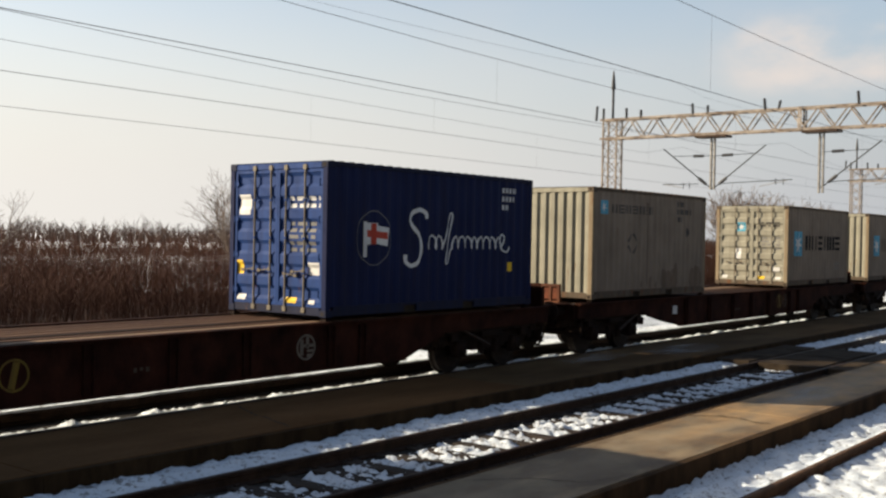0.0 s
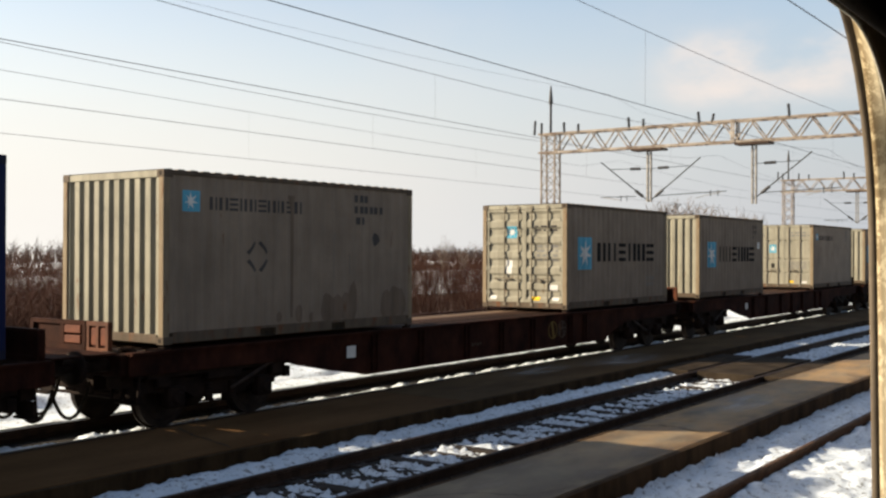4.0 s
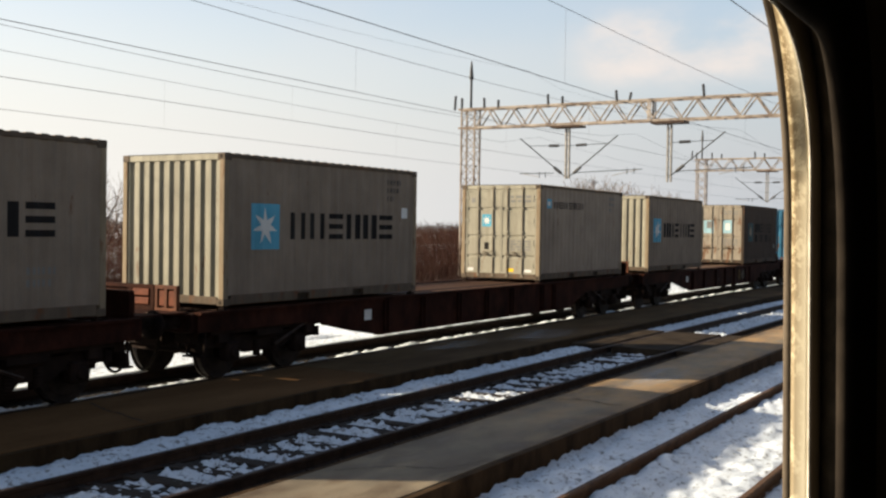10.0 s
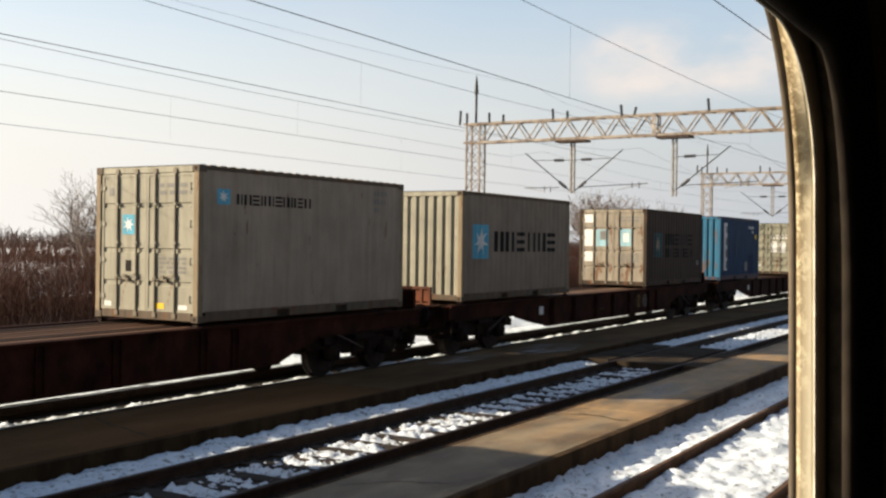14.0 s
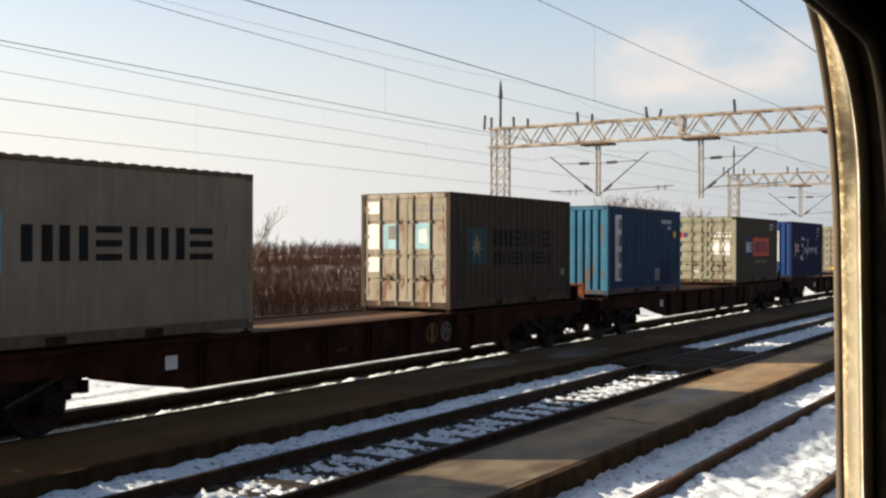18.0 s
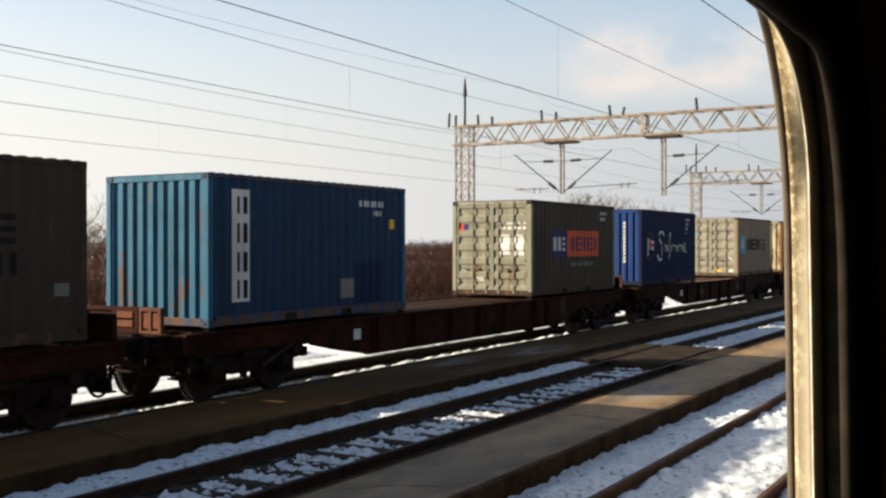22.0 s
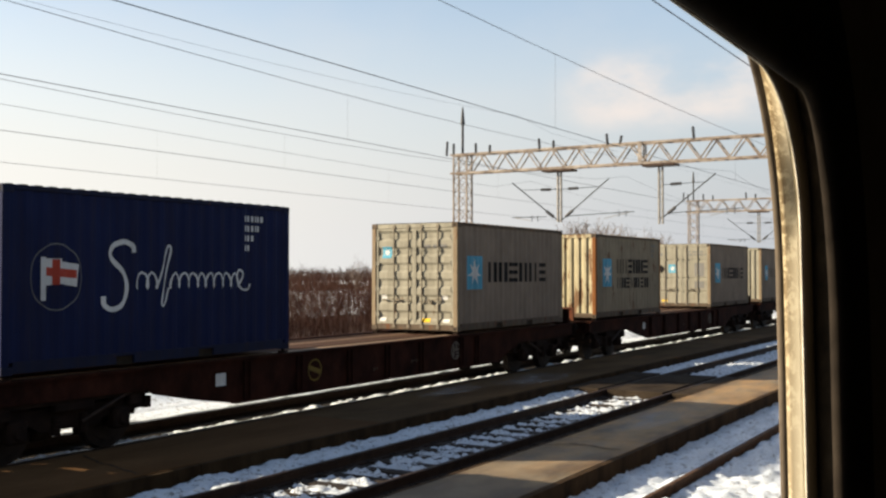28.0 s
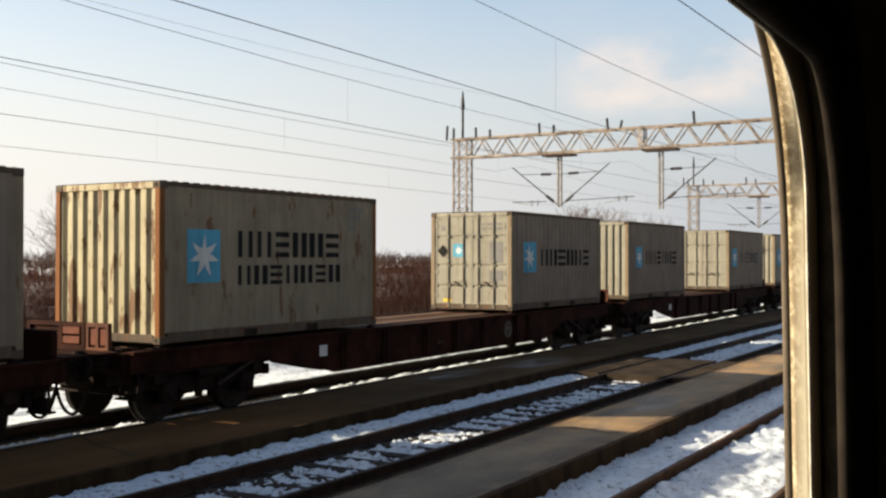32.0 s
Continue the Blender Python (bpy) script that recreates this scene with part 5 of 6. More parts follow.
side_mark("stain", [[(2.70, 0.28), (2.76, 0.28), (2.78, 2.1), (2.80, 2.32), (2.60, 2.32), (2.69, 2.05)]], PAINT["smear"], c, "rust run down a seam", 0.003)
for a in range(4):
    u, v = 0.5 * math.pi * a, 0.5 * math.pi * (a + 1)
    side_mark("scrape", ribbon([(1.93 + 0.22 * math.cos(u + 0.25), 1.30 + 0.24 * math.sin(u + 0.25)), (1.93 + 0.22 * math.cos(v - 0.2), 1.30 + 0.24 * math.sin(v - 0.2))], 0.03), PAINT["fadedink"], c, "dark torn outline of a removed diamond placard")
for k, (y, z, w) in enumerate(((4.35, 2.28, 0.55), (4.35, 2.08, 0.95), (4.4, 1.88, 0.35))):
    for i in range(int(w / 0.14)):
        side_mark("code_bar", [rect(y + 0.14 * i, y + 0.14 * i + 0.10, z, z + 0.13)], PAINT["fadedink"], c)
side_mark("code_bar", [blot(4.95, 1.62, 0.11, 0.12, 9)], PAINT["fadedink"], c, "dark scrape")
side_mark("scratch", [rect(3.78, 3.81, 0.9, 1.7), rect(4.2, 4.22, 1.0, 1.35)], PAINT["soot"], c, "long dark scratch")
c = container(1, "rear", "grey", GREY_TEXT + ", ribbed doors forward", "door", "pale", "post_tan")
star_logo(c, 0.61, 1.37, 0.97, 1.78, (1.67, 5.28, 1.17, 1.65))
door_star(c, -0.52, -0.22, 1.75, 2.05, "ribbed")
door_text(c, 0.30, 1.0, 1.9, 2.08, 2, "fadedink", "ribbed")
door_text(c, 0.35, 0.95, 1.15, 1.60, 4, "grit", "ribbed")
for x0, x1, z0, z1, col in ((-0.55, -0.36, 0.85, 1.2, "white"), (0.72, 0.95, 0.45, 0.6, "white"), (0.22, 0.45, 0.2, 0.3, "yellow"), (0.8, 0.98, 0.2, 0.29, "white"), (-1.0, -0.82, 0.2, 0.3, "white")):
    door_mark("door_sticker", x0, x1, z0, z1, PAINT[col], c, col + " sticker")
code_bars(c, PAINT["grit"], 4.7, 0.75, 2)
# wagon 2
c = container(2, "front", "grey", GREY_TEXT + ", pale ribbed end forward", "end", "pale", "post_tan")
star_logo(c, 0.69, 1.46, 0.95, 1.76, (1.76, 5.24, 1.13, 1.62))
code_bars(c, PAINT["fadedink"], 4.95, 2.36)
side_mark("sticker", [rect(5.50, 5.70, 1.57, 1.79)], PAINT["white"], c, "white square sticker")
c = container(2, "rear", "bleached", "pale grey freight container with small star and faded lettering", "door", "pale", "post_tan", "panelled")
star_logo(c, 0.43, 0.76, 1.96, 2.22, (0.91, 2.96, 1.97, 2.15), "ink", 10)
door_star(c, -0.58, -0.29, 1.44, 1.78, "panelled")
door_text(c, 0.30, 1.05, 2.08, 2.32, 2, "grit", "panelled")
door_text(c, 0.30, 1.0, 0.78, 1.08, 4, "grit", "panelled")
for x0, x1, z0, z1, col in ((-0.50, -0.36, 0.81, 1.0, "ink"), (-1.02, -0.84, 0.2, 0.29, "white"), (0.22, 0.42, 0.17, 0.30, "yellow"), (0.75, 0.95, 0.2, 0.28, "white"), (-0.92, -0.80, 2.1, 2.24, "grit")):
    door_mark("door_sticker", x0, x1, z0, z1, PAINT[col], c, col + " sticker", "panelled")
code_bars(c, PAINT["grit"], 5.0, 2.40)
# wagon 3
c = container(3, "front", "grey", GREY_TEXT + ", cream ribbed end forward", "end", "pale", "post_tan")
star_logo(c, 0.55, 1.33, 1.0, 1.82, (1.62, 5.24, 1.17, 1.67))
c = container(3, "rear", "brown", "dark brown-grey freight container with blue star panel and dull lettering", "door", "beige", "frame_brown", "panelled")
side_mark("logo_panel", [rect(0.77, 1.56, 0.98, 1.81)], PAINT["dullcyan"], c, "dull blue square panel")
side_mark("logo_star", star(1.165, 1.395, 0.29), PAINT["tan"], c, "tan star", 0.006)
letters(c, blocks(1.96, 4.96, 1.40, 1.80, 6), PAINT["ink"], "dark letter bar")
letters(c, blocks(1.97, 4.97, 0.96, 1.28, 7), PAINT["ink"], "dark letter bar")
side_mark("sticker", [rect(5.5, 5.76, 0.66, 0.84)], PAINT["grit"], c, "grey sticker")
door_mark("door_sticker", -0.60, -0.16, 1.33, 1.90, PAINT["paleblue"], c, "worn light blue panel", "panelled")
door_mark("door_sticker", 0.28, 0.66, 1.34, 1.92, PAINT["paleblue"], c, "worn light blue panel", "panelled")
door_mark("door_sticker_star", 0.38, 0.58, 1.48, 1.78, PAINT["white"], c, "white star mark", "panelled", 0.007)
door_mark("door_sticker_star", -0.46, -0.24, 1.55, 1.86, PAINT["grit"], c, "grey torn patch", "panelled", 0.007)
for z0, z1 in ((2.14, 2.43), (1.33, 1.90), (0.81, 1.14)):
    door_mark("door_sticker", -1.06, -0.72, z0, z1, PAINT["white"], c, "bright white panel", "panelled")
door_text(c, 0.30, 1.05, 2.15, 2.36, 2, "grit", "panelled")
door_text(c, 0.30, 1.0, 0.78, 1.10, 4, "grit", "panelled")
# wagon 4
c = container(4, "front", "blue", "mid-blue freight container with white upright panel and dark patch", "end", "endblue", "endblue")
side_mark("upright_panel", [rect(0.60, 1.05, 0.40, 2.34)], PAINT["white"], c, "white upright panel")
for z, h in ((0.46, 0.32), (0.92, 0.34), (1.42, 0.34), (1.92, 0.30)):
    letters(c, blocks(0.71, 1.04, z, z + h, 1), PAINT["ink"], "dark letter bar", 0.006)
side_mark("repaint_patch", [rect(4.22, 5.22, 0.22, 1.02)], PAINT["deepblue"], c, "dark blue repainted patch")
side_mark("sticker", [rect(3.70, 4.18, 0.34, 0.72)], PAINT["grit"], c, "square grey sticker")
for i in range(7):
    side_mark("code_bar", [rect(4.38 + 0.13 * i, 4.46 + 0.13 * i, 2.16, 2.28)], PAINT["white"], c)
for i in range(3):
    side_mark("code_bar", [rect(4.85 + 0.11 * i, 4.92 + 0.11 * i, 1.98, 2.08)], PAINT["white"], c)
side_mark("sticker", [rect(5.48, 5.62, 1.72, 1.92)], PAINT["yellow"], c, "small yellow sticker")
c = container(4, "rear", "green", "grey-green freight container with navy and orange name panel", "door", "greendoor", "greendoor")
side_mark("name_panel", [rect(1.28, 2.40, 1.05, 1.78)], PAINT["violet"], c, "navy panel")
side_mark("name_panel", [rect(2.40, 4.75, 1.05, 1.80)], PAINT["orange"], c, "orange panel")
letters(c, blocks(1.45, 2.32, 1.22, 1.60, 3), PAINT["white"], "white letter bar", 0.006)
letters(c, blocks(2.62, 4.60, 1.20, 1.62, 7), PAINT["violet"], "dark letter bar", 0.006)
letters(c, [rect(2.62 + 0.17 * i, 2.73 + 0.17 * i, 0.77, 0.88) for i in range(10)], PAINT["grit"], "small pale letter bar")
code_bars(c, PAINT["white"], 4.9, 2.40, 2)
for x0, x1, z0, z1, col in ((-1.05, -0.90, 1.78, 1.98, "red"), (-0.90, -0.74, 1.80, 1.96, "violet"), (0.24, 0.54, 1.12, 1.67, "white"), (0.64, 0.96, 1.10, 1.66, "white"), (-0.48, -0.26, 0.40, 0.5, "white")):
    door_mark("door_sticker", x0, x1, z0, z1, PAINT[col], c, col + " sticker")
door_text(c, 0.25, 1.12, 1.78, 2.04, 2, "white", "ribbed")
# wagon 5
c = container(5, "front", "navy", "navy freight container with ringed flag, white script, ribbed end", "end", "doorblue", "navy")
flag_and_script(c, 0.45)
code_bars(c, PAINT["white"], 4.85, 2.38, 4)
for i in range(11):
    bm = bmesh.new()
    box(bm, 0.556, 0.628, 0.020, 0.0235, 0.78 + 0.13 * i, 0.87 + 0.13 * i)
    part("code_bar", bm, PAINT["white"], c, "small white bar")
c = container(5, "rear", "grey", GREY_TEXT + ", ribbed pale doors forward", "door", "pale", "post_tan")
star_logo(c, 0.50, 1.25, 0.99, 1.80, (1.56, 5.10, 1.16, 1.66))
door_star(c, -0.92, -0.66, 1.75, 2.03, "ribbed")
door_text(c, 0.30, 1.0, 1.95, 2.10, 1, "grit", "ribbed")
for x0, x1, z0, z1, col in ((-0.95, -0.80, 0.75, 0.85, "white"), (0.75, 0.92, 0.75, 0.85, "white"), (0.22, 0.45, 0.2, 0.3, "yellow"), (0.8, 0.98, 0.2, 0.29, "white"), (-1.0, -0.82, 0.2, 0.3, "white")):
    door_mark("door_sticker", x0, x1, z0, z1, PAINT[col], c, col + " sticker")
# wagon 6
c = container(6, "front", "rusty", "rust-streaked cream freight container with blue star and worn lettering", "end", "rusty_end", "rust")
star_logo(c, 0.62, 1.41, 0.96, 1.84, (1.83, 4.86, 1.38, 1.84), "ink", 6, (1.83, 4.89, 0.90, 1.24))
code_bars(c, PAINT["grit"], 5.1, 2.38, 3)
c = container(6, "rear", "grey", GREY_TEXT + ", panelled pale doors forward", "door", "pale", "post_tan", "panelled")
star_logo(c, 0.71, 1.50, 0.99, 1.80, (1.80, 5.36, 1.16, 1.62))
door_star(c, -0.55, -0.20, 1.40, 1.75, "panelled")
bm = bmesh.new()
bm.faces.new([bm.verts.new((-0.86 + dx, 0.014, 1.56 + dz)) for dx, dz in ((0, -0.17), (0.16, 0), (0, 0.17), (-0.16, 0))])
part("hazard_diamond", bm, PAINT["ink"], c, "dark diamond placard")
for x0, x1, z0, z1, col in ((0.55, 0.95, 1.25, 1.80, "grit"), (0.55, 0.95, 0.78, 1.05, "grit"), (-0.85, -0.6, 0.2, 0.28, "yellow"), (-0.92, -0.80, 2.1, 2.24, "grit")):
    door_mark("door_sticker", x0, x1, z0, z1, PAINT[col], c, "sticker", "panelled")
door_text(c, 0.30, 1.05, 2.08, 2.32, 2, "grit", "panelled")
# wagon 7
c = container(7, "front", "grey", GREY_TEXT + ", pale end forward", "end", "pale", "post_tan")
star_logo(c, 0.75, 1.40, 1.05, 1.75, (1.76, 5.17, 1.17, 1.62))
c = container(7, "rear", "grey", "grey freight container with faint blue panel and dull lettering", "door", "pale", "post_tan", "panelled")
star_logo(c, 0.6, 1.4, 1.0, 1.8, (1.8, 5.2, 1.17, 1.62), "fadedink")
# wagon 8
c = container(8, "front", "pale", "pale freight container with light blue panel and lettering", "end", "pale", "post_tan")
star_logo(c, 0.6, 1.4, 1.0, 1.8, (1.8, 5.2, 1.17, 1.62))


# the flat wagon: built once, then repeated
def m_wheelset(bm):
    """Two wheels with flanges on their axle."""
    for sx in (-1, 1):
        x = sx * 0.7535
        for xa, xb, r in ((x - 0.065, x + 0.065, 0.46), (x - sx * 0.065 - 0.015, x - sx * 0.065 + 0.015, 0.488)):
            bar(bm, (xa, 0, 0), (xb, 0, 0), r, 28)
        bar(bm, (x + sx * 0.064, 0, 0), (x + sx * 0.072, 0, 0), 0.37, 24, 0.34)
        bar(bm, (x + sx * 0.06, 0, 0), (x + sx * 0.13, 0, 0), 0.13, 14)
        for k in range(6):
            a = math.pi * k / 3
            box(bm, x + sx * 0.070 - 0.006, x + sx * 0.070 + 0.006, 0.24 * math.cos(a) - 0.03, 0.24 * math.cos(a) + 0.03, 0.24 * math.sin(a) - 0.03, 0.24 * math.sin(a) + 0.03)
    bar(bm, (-0.95, 0, 0), (0.95, 0, 0), 0.08, 12)


def m_bogie(bm):
    """Cast side frames with a dropped middle, joined by a bolster."""
    for sx in (-1, 1):
        x = sx * 1.0
        prof = [(-1.5, 0.60), (-1.45, 0.78), (-1.15, 0.84), (-0.62, 0.74), (0.62, 0.74), (1.15, 0.84), (1.45, 0.78), (1.5, 0.60), (1.25, 0.56), (0.66, 0.52), (0.5, 0.42), (-0.5, 0.42), (-0.66, 0.52), (-1.25, 0.56)]
        a = [bm.verts.new((x - 0.06, y, z)) for y, z in prof]
        b = [bm.verts.new((x + 0.06, y, z)) for y, z in prof]
        n = len(prof)
        for i in range(n):
            bm.faces.new((a[i], a[(i + 1) % n], b[(i + 1) % n], b[i]))
        bm.faces.new(a)
        bm.faces.new(b[::-1])
        box(bm, x - 0.09, x + 0.09, -1.55, -1.42, 0.56, 0.74)
        box(bm, x - 0.09, x + 0.09, 1.42, 1.55, 0.56, 0.74)
    box(bm, -1.0, 1.0, -0.22, 0.22, 0.48, 0.80)
    for x in (-0.45, 0.45):
        box(bm, x - 0.05, x + 0.05, -1.3, 1.3, 0.54, 0.78)
    bar(bm, (-0.9, -1.45, 0.66), (0.9, -1.45, 0.66), 0.05, 8)
    bar(bm, (-0.9, 1.45, 0.66), (0.9, 1.45, 0.66), 0.05, 8)


def m_brake_beam(bm):
    box(bm, -0.84, 0.84, -0.04, 0.04, 0.45, 0.54)
    soften(bm, 0.012)


def m_lever(bm):
    box(bm, -0.03, 0.03, -0.6, 0.6, 0.46, 0.58)
    soften(bm, 0.012)


def m_rod(bm):
    bar(bm, (0, -1.45, 0.47), (0, 1.45, 0.45), 0.025, 6)


def m_shoe_frame(bm):
    box(bm, -0.05, 0.05, -0.40, 0.40, 0.46, 0.58)
    soften(bm, 0.02)


def m_step(bm):
    """Shunter's step on two hangers."""
    box(bm, -0.20, 0.20, -0.09, 0.09, 0.36, 0.39)
    for x in (-0.19, 0.19):
        bar(bm, (x, 0, 0.36), (x, 0.04, 0.82), 0.02, 6)
    box(bm, -0.20, 0.20, 0.03, 0.06, 0.40, 0.60)


def m_sun_stop_plate(bm):
    """Narrow plate added across the wagon's end to block sun between wagons."""
    box(bm, -1.12, 1.12, -0.63, -0.19, 1.10, 1.125)
    soften(bm, 0.004)


def m_plate_bracket(bm):
    box(bm, -0.025, 0.025, -0.56, -0.18, 1.03, 1.10)


def m_bearer(bm):
    """Side bearer and brackets hung under the sill over a bogie."""
    box(bm, -0.05, 0.05, -1.5, 1.5, 0.70, 0.875)
    box(bm, -0.06, 0.06, -0.35, 0.35, 0.60, 0.72)
    for y in (-1.2, 1.15):
        box(bm, -0.05, 0.05, y - 0.12, y + 0.12, 0.56, 0.72)
    soften(bm, 0.012)


def m_apron(bm):
    """Draw gear housing and hanging brackets behind the coupling."""
    box(bm, -0.42, 0.42, -0.06, 0.30, 0.52, 0.80)
    box(bm, -1.0, -0.66, -0.02, 0.20, 0.58, 0.80)
    box(bm, 0.66, 1.0, -0.02, 0.20, 0.58, 0.80)
    bar(bm, (-0.7, 0.05, 0.44), (0.7, 0.05, 0.44), 0.03, 6)
    for x in (-0.7, -0.2, 0.25, 0.7):
        bar(bm, (x, 0.05, 0.44), (x, 0.05, 0.80), 0.025, 6)
    soften(bm, 0.01)


def m_axle_box(bm):
    box(bm, -0.10, 0.10, -0.16, 0.16, -0.15, 0.17)
    soften(bm, 0.03)
    bar(bm, (0.10, 0, 0), (0.14, 0, 0), 0.11, 12, 0.08)


def m_spring(bm):
    for k in range(5):
        bar(bm, (0, 0, -0.10 + k * 0.055), (0, 0, -0.05 + k * 0.055), 0.07, 10, 0.062)


def m_brake_block(bm):
    box(bm, -0.05, 0.05, -0.04, 0.04, -0.22, 0.22)
    bar(bm, (0, 0, 0.15), (0, 0.02, 0.40), 0.02, 6)
    soften(bm, 0.006)


def m_sill(bm):
    """Fish-bellied side sill with flanges: deep in the middle, shallow over the bogies."""
    prof = [(-0.62, 1.10), (18.98, 1.10), (18.98, 0.78), (15.45, 0.76), (15.4, 0.70), (14.95, 0.58), (14.3, 0.352), (4.55, 0.352), (3.6, 0.50), (2.7, 0.68), (2.6, 0.76), (-0.62, 0.78)]
    a = [bm.verts.new((-0.03, y, z)) for y, z in prof]
    b = [bm.verts.new((0.0, y, z)) for y, z in prof]
    n = len(prof)
    for i in range(n):
        bm.faces.new((a[i], a[(i + 1) % n], b[(i + 1) % n], b[i]))
    bm.faces.new(a)
    bm.faces.new(b[::-1])


def m_plain_sill(bm):
    """Straight sill of the unseen far side, kept shallow to let sun pass under."""
    box(bm, -0.03, 0.0, -0.62, 18.98, 0.79, 1.08)


def m_flange_top(bm):
    box(bm, -0.09, 0.06, -0.62, 18.98, 1.075, 1.118)


def m_flange_low(bm):
    box(bm, -0.09, 0.05, 4.55, 14.3, 0.337, 0.36)


def m_rib(bm):
    box(bm, 0.0, 0.045, -0.085, -0.055, 0.39, 1.05)
    box(bm, 0.0, 0.012, -0.055, 0.055, 0.37, 1.06)
    box(bm, 0.0, 0.045, 0.055, 0.085, 0.39, 1.05)


def m_plank(bm):
    box(bm, -0.078, 0.078, 0, 18.4, 0.0, 0.05)
    soften(bm, 0.008)


def m_cross(bm):
    box(bm, -1.16, 1.16, -0.06, 0.06, 0.74, 1.03)


def m_spine(bm):
    box(bm, -0.09, 0.09, -0.6, 18.96, 0.76, 1.03)


def m_end_beam(bm):
    # outer face pushed out to narrow the gap that sun falls through
    box(bm, -1.2, 1.2, -0.18, 0.10, 0.78, 1.09)
    soften(bm, 0.012)


def m_bulkhead(bm):
    """Low end frame on the wagon's end beam; its back plate is widened to block sun."""
    box(bm, -1.16, 0.20, -0.05, 0.05, 1.10, 1.18)
    box(bm, -1.16, 0.20, -0.05, 0.05, 1.47, 1.53)
    box(bm, -1.16, 0.70, 0.0, 0.03, 1.12, 1.50)
    for x in (-1.13, -0.36, 0.17):
        box(bm, x - 0.04, x + 0.04, -0.05, 0.05, 1.18, 1.47)


def m_gate(bm):
    """Welded frame of two openings."""
    box(bm, 0.0, 0.50, -0.04, 0.04, 0.0, 0.06)
    box(bm, 0.0, 0.50, -0.04, 0.04, 0.38, 0.44)
    for x in (0.03, 0.25, 0.47):
        box(bm, x - 0.03, x + 0.03, -0.04, 0.04, 0.06, 0.38)


def m_slat(bm):
    box(bm, -0.20, 0.20, -0.02, 0.02, -0.06, 0.06)
    soften(bm, 0.012)


def m_board(bm):
    box(bm, -0.075, 0.075, -0.02, 0.02, -0.13, 0.13)
    soften(bm, 0.01)


def m_buffer(bm):
    bar(bm, (0, 0, 0), (0, -0.40, 0), 0.10, 14, 0.085)
    bar(bm, (0, -0.40, 0), (0, -0.58, 0), 0.07, 12)
    bar(bm, (0, -0.58, 0), (0, -0.615, 0), 0.235, 20)
    box(bm, -0.18, 0.18, -0.03, 0.0, -0.18, 0.18)


def m_hook(bm):
    bar(bm, (0, 0, 0), (0, -0.38, 0), 0.05, 8)
    box(bm, -0.04, 0.04, -0.52, -0.36, -0.02, 0.12)
    pts = [(0.0, -0.42, 0.02), (0.03, -0.55, -0.10), (0.0, -0.70, -0.16), (-0.03, -0.58, -0.12)]
    tube(bm, pts, 0.022, 6)


def m_hose(bm):
    pts = [(0.02 * math.sin(2 * math.pi * f), -0.08 - 0.62 * f, -0.05 - 0.08 * f - 0.46 * math.sin(math.pi * f) ** 0.8) for f in [i / 14 for i in range(15)]]
    tube(bm, pts, 0.026, 6)


def m_twistlock(bm):
    box(bm, -0.06, 0.06, -0.07, 0.07, 0.0, 0.065)
    bar(bm, (0, 0, 0.065), (0, 0, 0.13), 0.035, 8, 0.015)


def m_plate(bm):
    box(bm, 0, 0.006, -0.12, 0.12, -0.105, 0.105)


def disc_ring(bm, y, z, r, w, x=0.008):
    n = 22
    a = [bm.verts.new((x, y + r * math.cos(2 * math.pi * i / n), z + r * math.sin(2 * math.pi * i / n))) for i in range(n)]
    b = [bm.verts.new((x, y + (r - w) * math.cos(2 * math.pi * i / n), z + (r - w) * math.sin(2 * math.pi * i / n))) for i in range(n)]
    for i in range(n):
        j = (i + 1) % n
        bm.faces.new((a[i], a[j], b[j], b[i]))


def m_emblem(bm):
    disc_ring(bm, 0, 0, 0.21, 0.035)
    for y0, y1, z0, z1 in ((-0.13, -0.06, -0.13, 0.13), (0.0, 0.06, -0.02, 0.16), (-0.06, 0.18, 0.0, 0.05), (0.02, 0.16, -0.08, -0.04), (0.02, 0.13, -0.16, -0.11)):
        box(bm, 0.005, 0.009, y0, y1, z0, z1)


def m_yellow(bm):
    disc_ring(bm, 0, 0, 0.21, 0.03)
    box(bm, 0.005, 0.009, -0.045, 0.045, -0.17, 0.17)


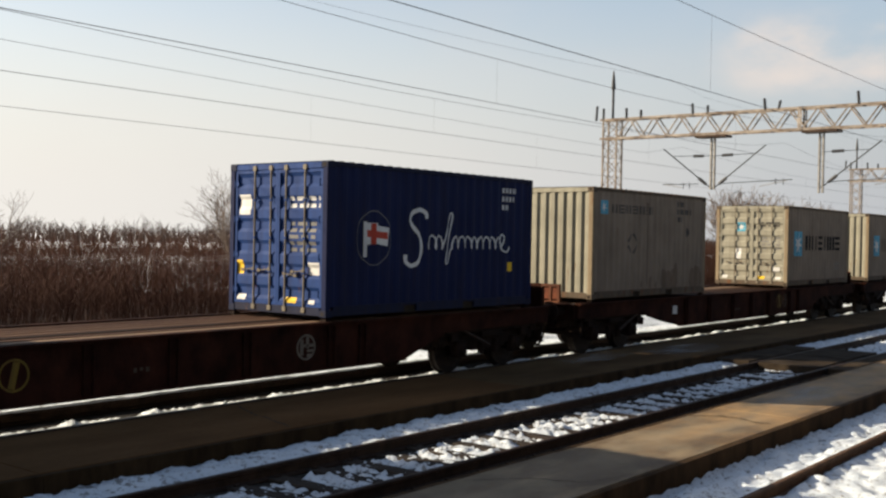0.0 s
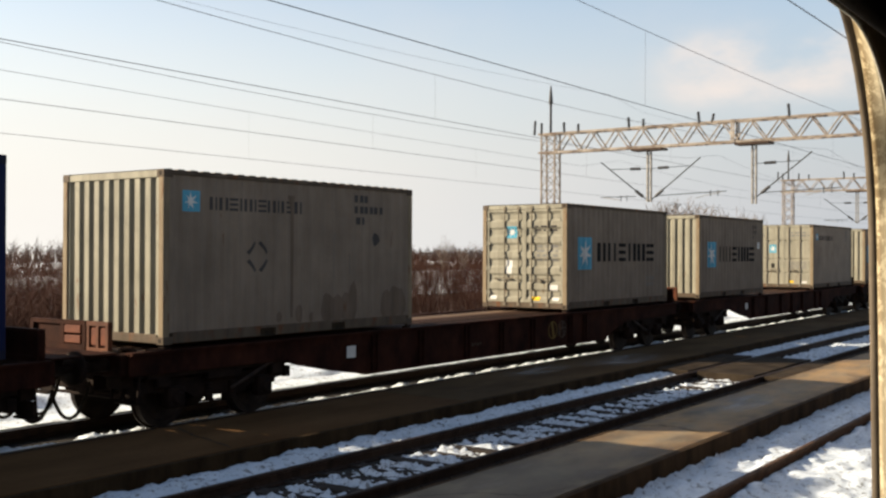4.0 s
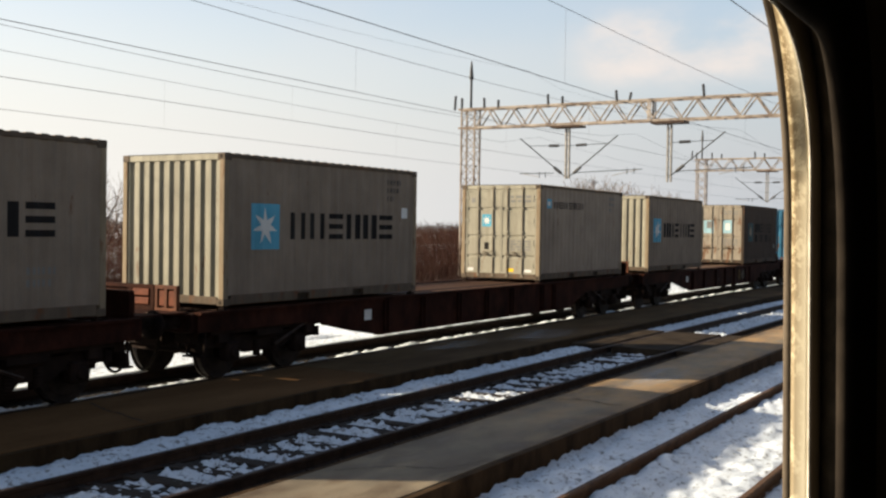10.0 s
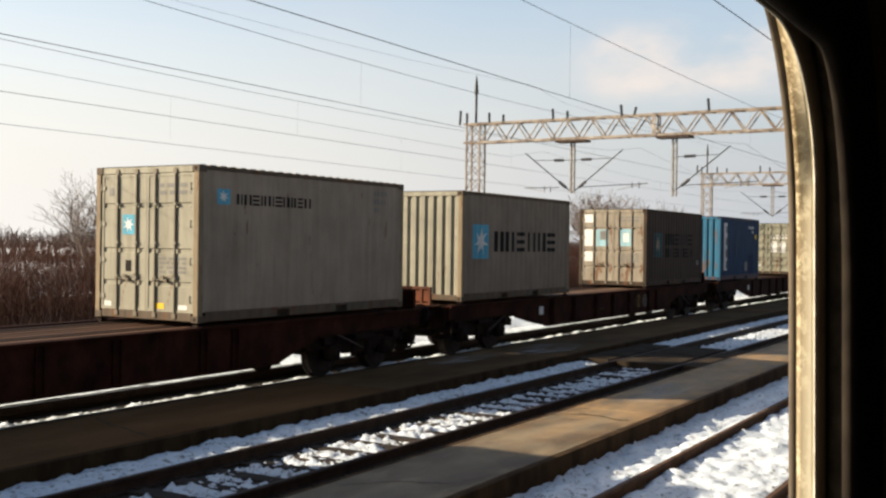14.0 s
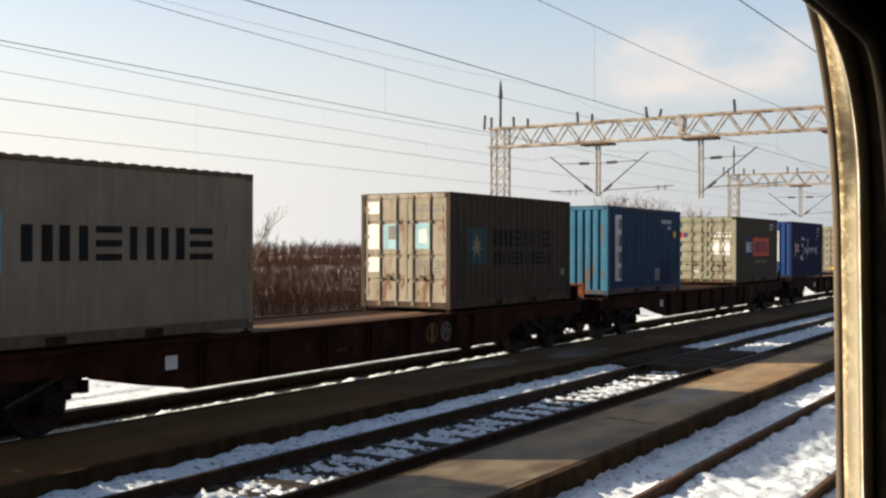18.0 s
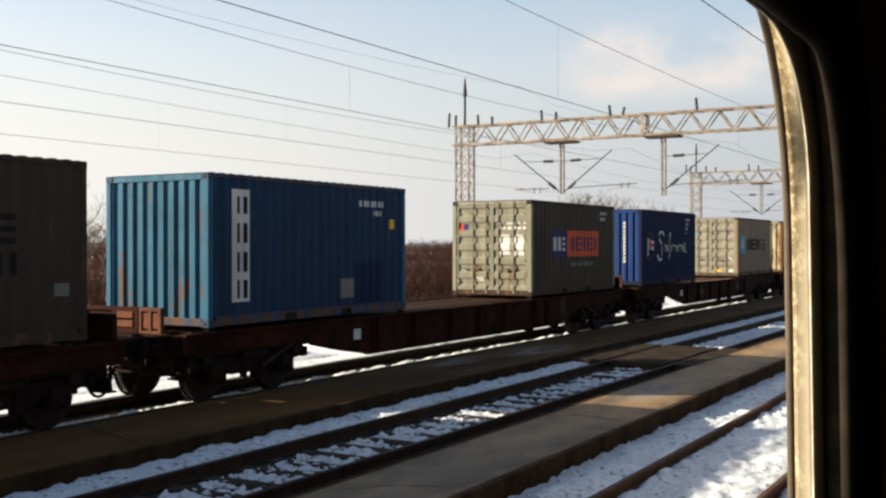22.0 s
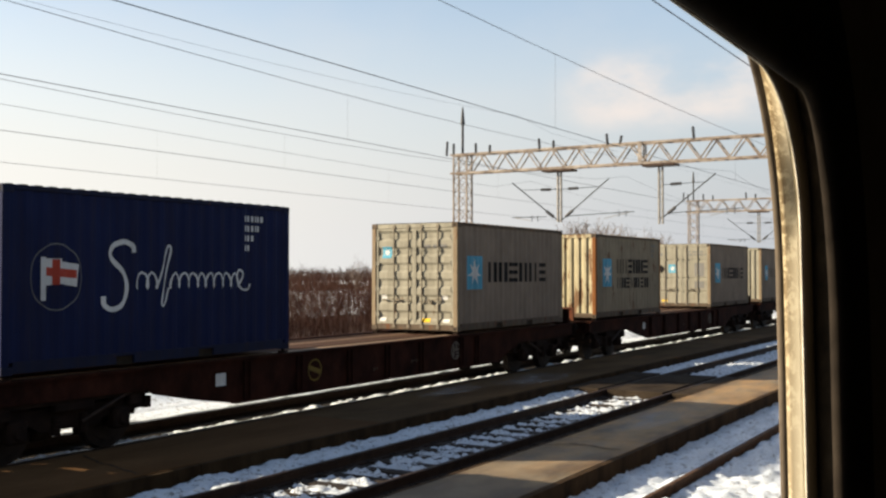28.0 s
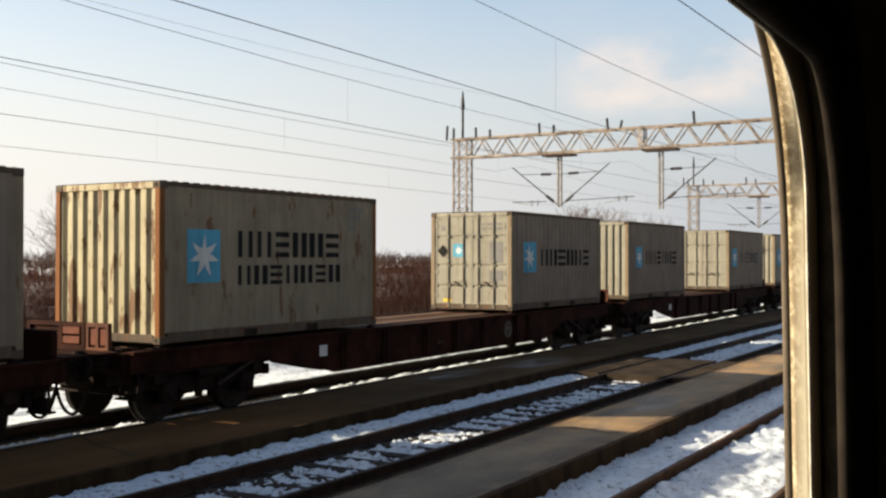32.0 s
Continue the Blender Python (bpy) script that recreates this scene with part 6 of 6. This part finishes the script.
def wagon():
    w = tagged(new("container_wagon"), "brown flat container wagon on two bogies, middle deck empty", "wagon", "container wagons")
    for sx in (-1, 1):
        at = pose(1.25, 0, 0) if sx > 0 else pose(-1.25, 18.36, 0, 0, 0, 180)
        sill = place("side_sill", stored("side_sill", m_sill) if sx > 0 else stored("plain_sill", m_plain_sill), M["wagon"], w, "", at)
        place("top_flange", stored("top_flange", m_flange_top), M["wagon"], sill)
        if sx < 0:
            continue
        place("bottom_flange", stored("bottom_flange", m_flange_low), M["wagon"], sill)
        for y in (4.85, 6.3, 7.9, 9.25, 10.6, 12.4, 13.15):
            place("stiffener", stored("stiffener", m_rib), M["wagon"], sill, "", pose(0, y, 0))
    for x in (-0.35, 0.35):
        place("centre_girder", stored("centre_girder", m_spine), M["wagon"], w, "", pose(x, 0, 0))
    for y in (-0.2, 3.2, 5.0, 6.6, 8.2, 9.8, 11.4, 13.2, 15.2, 18.5):
        place("crossbeam", stored("crossbeam", m_cross), M["wagon"], w, "", pose(0, y, 0))
    for i in range(12):
        place("deck_plank", stored("deck_plank", m_plank), M["deck"], w, "worn brown deck plank", pose(-1.08 + 0.1964 * i, 0.0, 1.030 + 0.012 * ((i * 5) % 3)))
    for y, turn in ((-0.55, 0), (18.91, 180)):
        at = pose(0, y, 0, 0, 0, turn)
        place("end_beam", stored("end_beam", m_end_beam), M["wagon"], w, "", at)
        for x in (-0.875, 0.875):
            place("buffer", stored("buffer", m_buffer, True), M["bogie"], w, "round sprung buffer", at @ pose(x, -0.09, 1.0 - 0.06))
        place("draw_hook", stored("draw_hook", m_hook), M["bogie"], w, "", at @ pose(0, -0.09, 0.95))
        for x in (0.42, -0.30):
            place("brake_hose", stored("brake_hose", m_hose, True), M["groove"], w, "hanging black brake hose", at @ pose(x, -0.05, 0.72))
        plate = place("footplate", stored("footplate", m_sun_stop_plate), M["wagon"], w, "added steel plate that stops sun between wagons", at)
        for x in (-0.62, 0.0, 0.62):
            place("bracket", stored("plate_bracket", m_plate_bracket), M["wagon"], plate, "", pose(x, 0, 0))
        place("draw_gear", stored("draw_gear", m_apron), M["bogie"], w, "greasy draw gear housing", at)
        for x in (-1.02, 1.02):
            place("shunter_step", stored("shunter_step", m_step), M["bogie"], w, "", at @ pose(x, 0.1, 0))
    bulk = place("end_frame", stored("end_frame", m_bulkhead), M["wagon"], w, "low brown end frame", pose(0, -0.55, 0))
    for y, d in ((1.25, 1), (17.05, -1)):
        for x in (-1.2, 1.2):
            place("brake_link", stored("brake_link_%d" % d, lambda bm: bar(bm, (0, 0.1 * d, 0.42), (0, 1.25 * d, 0.86), 0.028, 6)), M["rail"], w, "", pose(x, y, 0))
            place("side_bearer", stored("side_bearer", m_bearer), M["bogie"], w, "", pose(x - 0.06 * (1 if x > 0 else -1), y, 0))
    place("end_frame", stored("end_frame", m_bulkhead), M["wagon"], w, "low brown end frame", pose(0, 18.91, 0, 0, 0, 180))
    for z in (1.25, 1.40):
        place("slat", stored("slat", m_slat), M["orange"], bulk, "faded orange slat", pose(-0.11, -0.03, z))
    gate = place("end_gate", stored("end_gate", m_gate), M["gate"], w, "rust-orange welded gate", pose(0.22, -0.55, 1.09))
    for x in (0.14, 0.36):
        place("board", stored("board", m_board), M["orange"], gate, "faded orange board", pose(x, 0.0, 0.22))
    for y in (0.09, 5.97, 12.39, 18.27):
        for x in (-1.14, 1.14):
            place("twistlock", stored("twistlock", m_twistlock), M["bogie"], w, "", pose(x, y, 1.085))
    place("white_plate", stored("white_plate", m_plate), PAINT["white"], w, "small white data plate", pose(1.256, 4.2, 0.78))
    for y in (1.25, 17.05):
        b = place("bogie", stored("bogie", m_bogie), M["bogie"], w, "cast two-axle bogie", pose(0, y, BEDDED))
        for dy in (-1.42, -0.42, 0.42, 1.42):
            place("brake_beam", stored("brake_beam", m_brake_beam), M["bogie"], b, "", pose(0, dy, 0))
        for x in (-0.30, 0.22):
            place("brake_lever", stored("brake_lever", m_lever), M["bogie"], b, "", pose(x, 0, 0))
            place("pull_rod", stored("pull_rod", m_rod), M["bogie"], b, "", pose(x + 0.06, 0, 0))
        for x in (-0.86, 0.86):
            place("brake_frame", stored("brake_frame", m_shoe_frame), M["bogie"], b, "", pose(x, 0, 0))
        for dy in (-0.92, 0.92):
            place("wheelset", stored("wheelset", m_wheelset), M["wheel"], b, "axle with two steel wheels", pose(0, dy, 0.46))
            for sx in (-1, 1):
                place("axle_box", stored("axle_box", m_axle_box), M["bogie"], b, "", pose(sx * 1.06, dy, 0.47, 0, 0, 0 if sx > 0 else 180))
                place("brake_block", stored("brake_block", m_brake_block), M["bogie"], b, "", pose(sx * 0.75, dy * 0.43, 0.48))
        for sx in (-1, 1):
            for dy in (-0.24, 0.24):
                place("spring", stored("spring", m_spring), M["bogie"], b, "", pose(sx * 1.08, dy, 0.45))
    return w


first = wagon()
WAGONS = [first] + [copy_thing(first, pose(TRACK[3], k * PITCH, 0)) for k in range(1, 9)]
# worn markings, each wagon's where its own paint was renewed
for k, y, z, ink in ((0, 11.84, 0.74, "soot"), (1, 12.00, 0.74, "old_emblem"), (3, 12.08, 0.74, "soot"), (4, 14.30, 0.84, "old_emblem"), (5, 12.15, 0.76, "soot"), (6, 12.03, 0.74, "soot")):
    place("emblem", stored("emblem", m_emblem), PAINT[ink], WAGONS[k], "faded white round emblem", pose(1.25, y, z))
for k, y, turn in ((0, 6.87, -12), (1, 11.55, 14), (3, 11.52, 0), (5, 6.78, 72)):
    place("yellow_mark", stored("yellow_mark", m_yellow), PAINT["old_yellow"], WAGONS[k], "yellow ring crossed by one bar", pose(1.25, y, 0.74, turn))
for k, y, z, n in ((0, 8.6, 0.62, 3), (1, 8.1, 0.60, 4), (3, 8.3, 0.60, 3), (5, 8.75, 0.56, 2), (5, 10.2, 0.62, 4), (6, 8.5, 0.60, 3)):
    bm = bmesh.new()
    for i in range(n):
        box(bm, 0.004, 0.007, 0.10 * i, 0.10 * i + 0.055, 0.02 * (i % 2), 0.065)
    place("stencil", finish(bm, "stencil"), PAINT["old_emblem"], WAGONS[k], "faded stencilled bars", pose(1.25, y, z))


# ---- what moves ----
def travelled(t):
    """Where the leading end of wagon 0 is, along y."""
    u = (t - 16.0) / 16.0
    return -48.4470 + u * (-55.8619 + u * (-7.7103 + u * (-1.0511 + u * (-1.0499 + u * (0.3037 + u * 0.5010)))))


def motions():
    seconds = [i * 0.5 for i in range(65)]
    for k, w in enumerate(WAGONS):
        walk(w, [(t, pose(TRACK[3], travelled(t) + k * PITCH, 0)) for t in seconds])
    for c, y in CARGO:
        walk(c, [(t, pose(TRACK[3], travelled(t) + y, BED)) for t in seconds])
    turns = [i * 0.1 for i in range(321)]
    for w in WAGONS:
        for b in w.children:
            for s in b.children:
                if s.name.startswith("wheelset"):
                    y, z = s.location.y, s.location.z
                    walk(s, [(t, pose(0, y, z) @ Matrix.Rotation((travelled(0) - travelled(t)) / 0.46, 4, "X")) for t in turns])


motions()
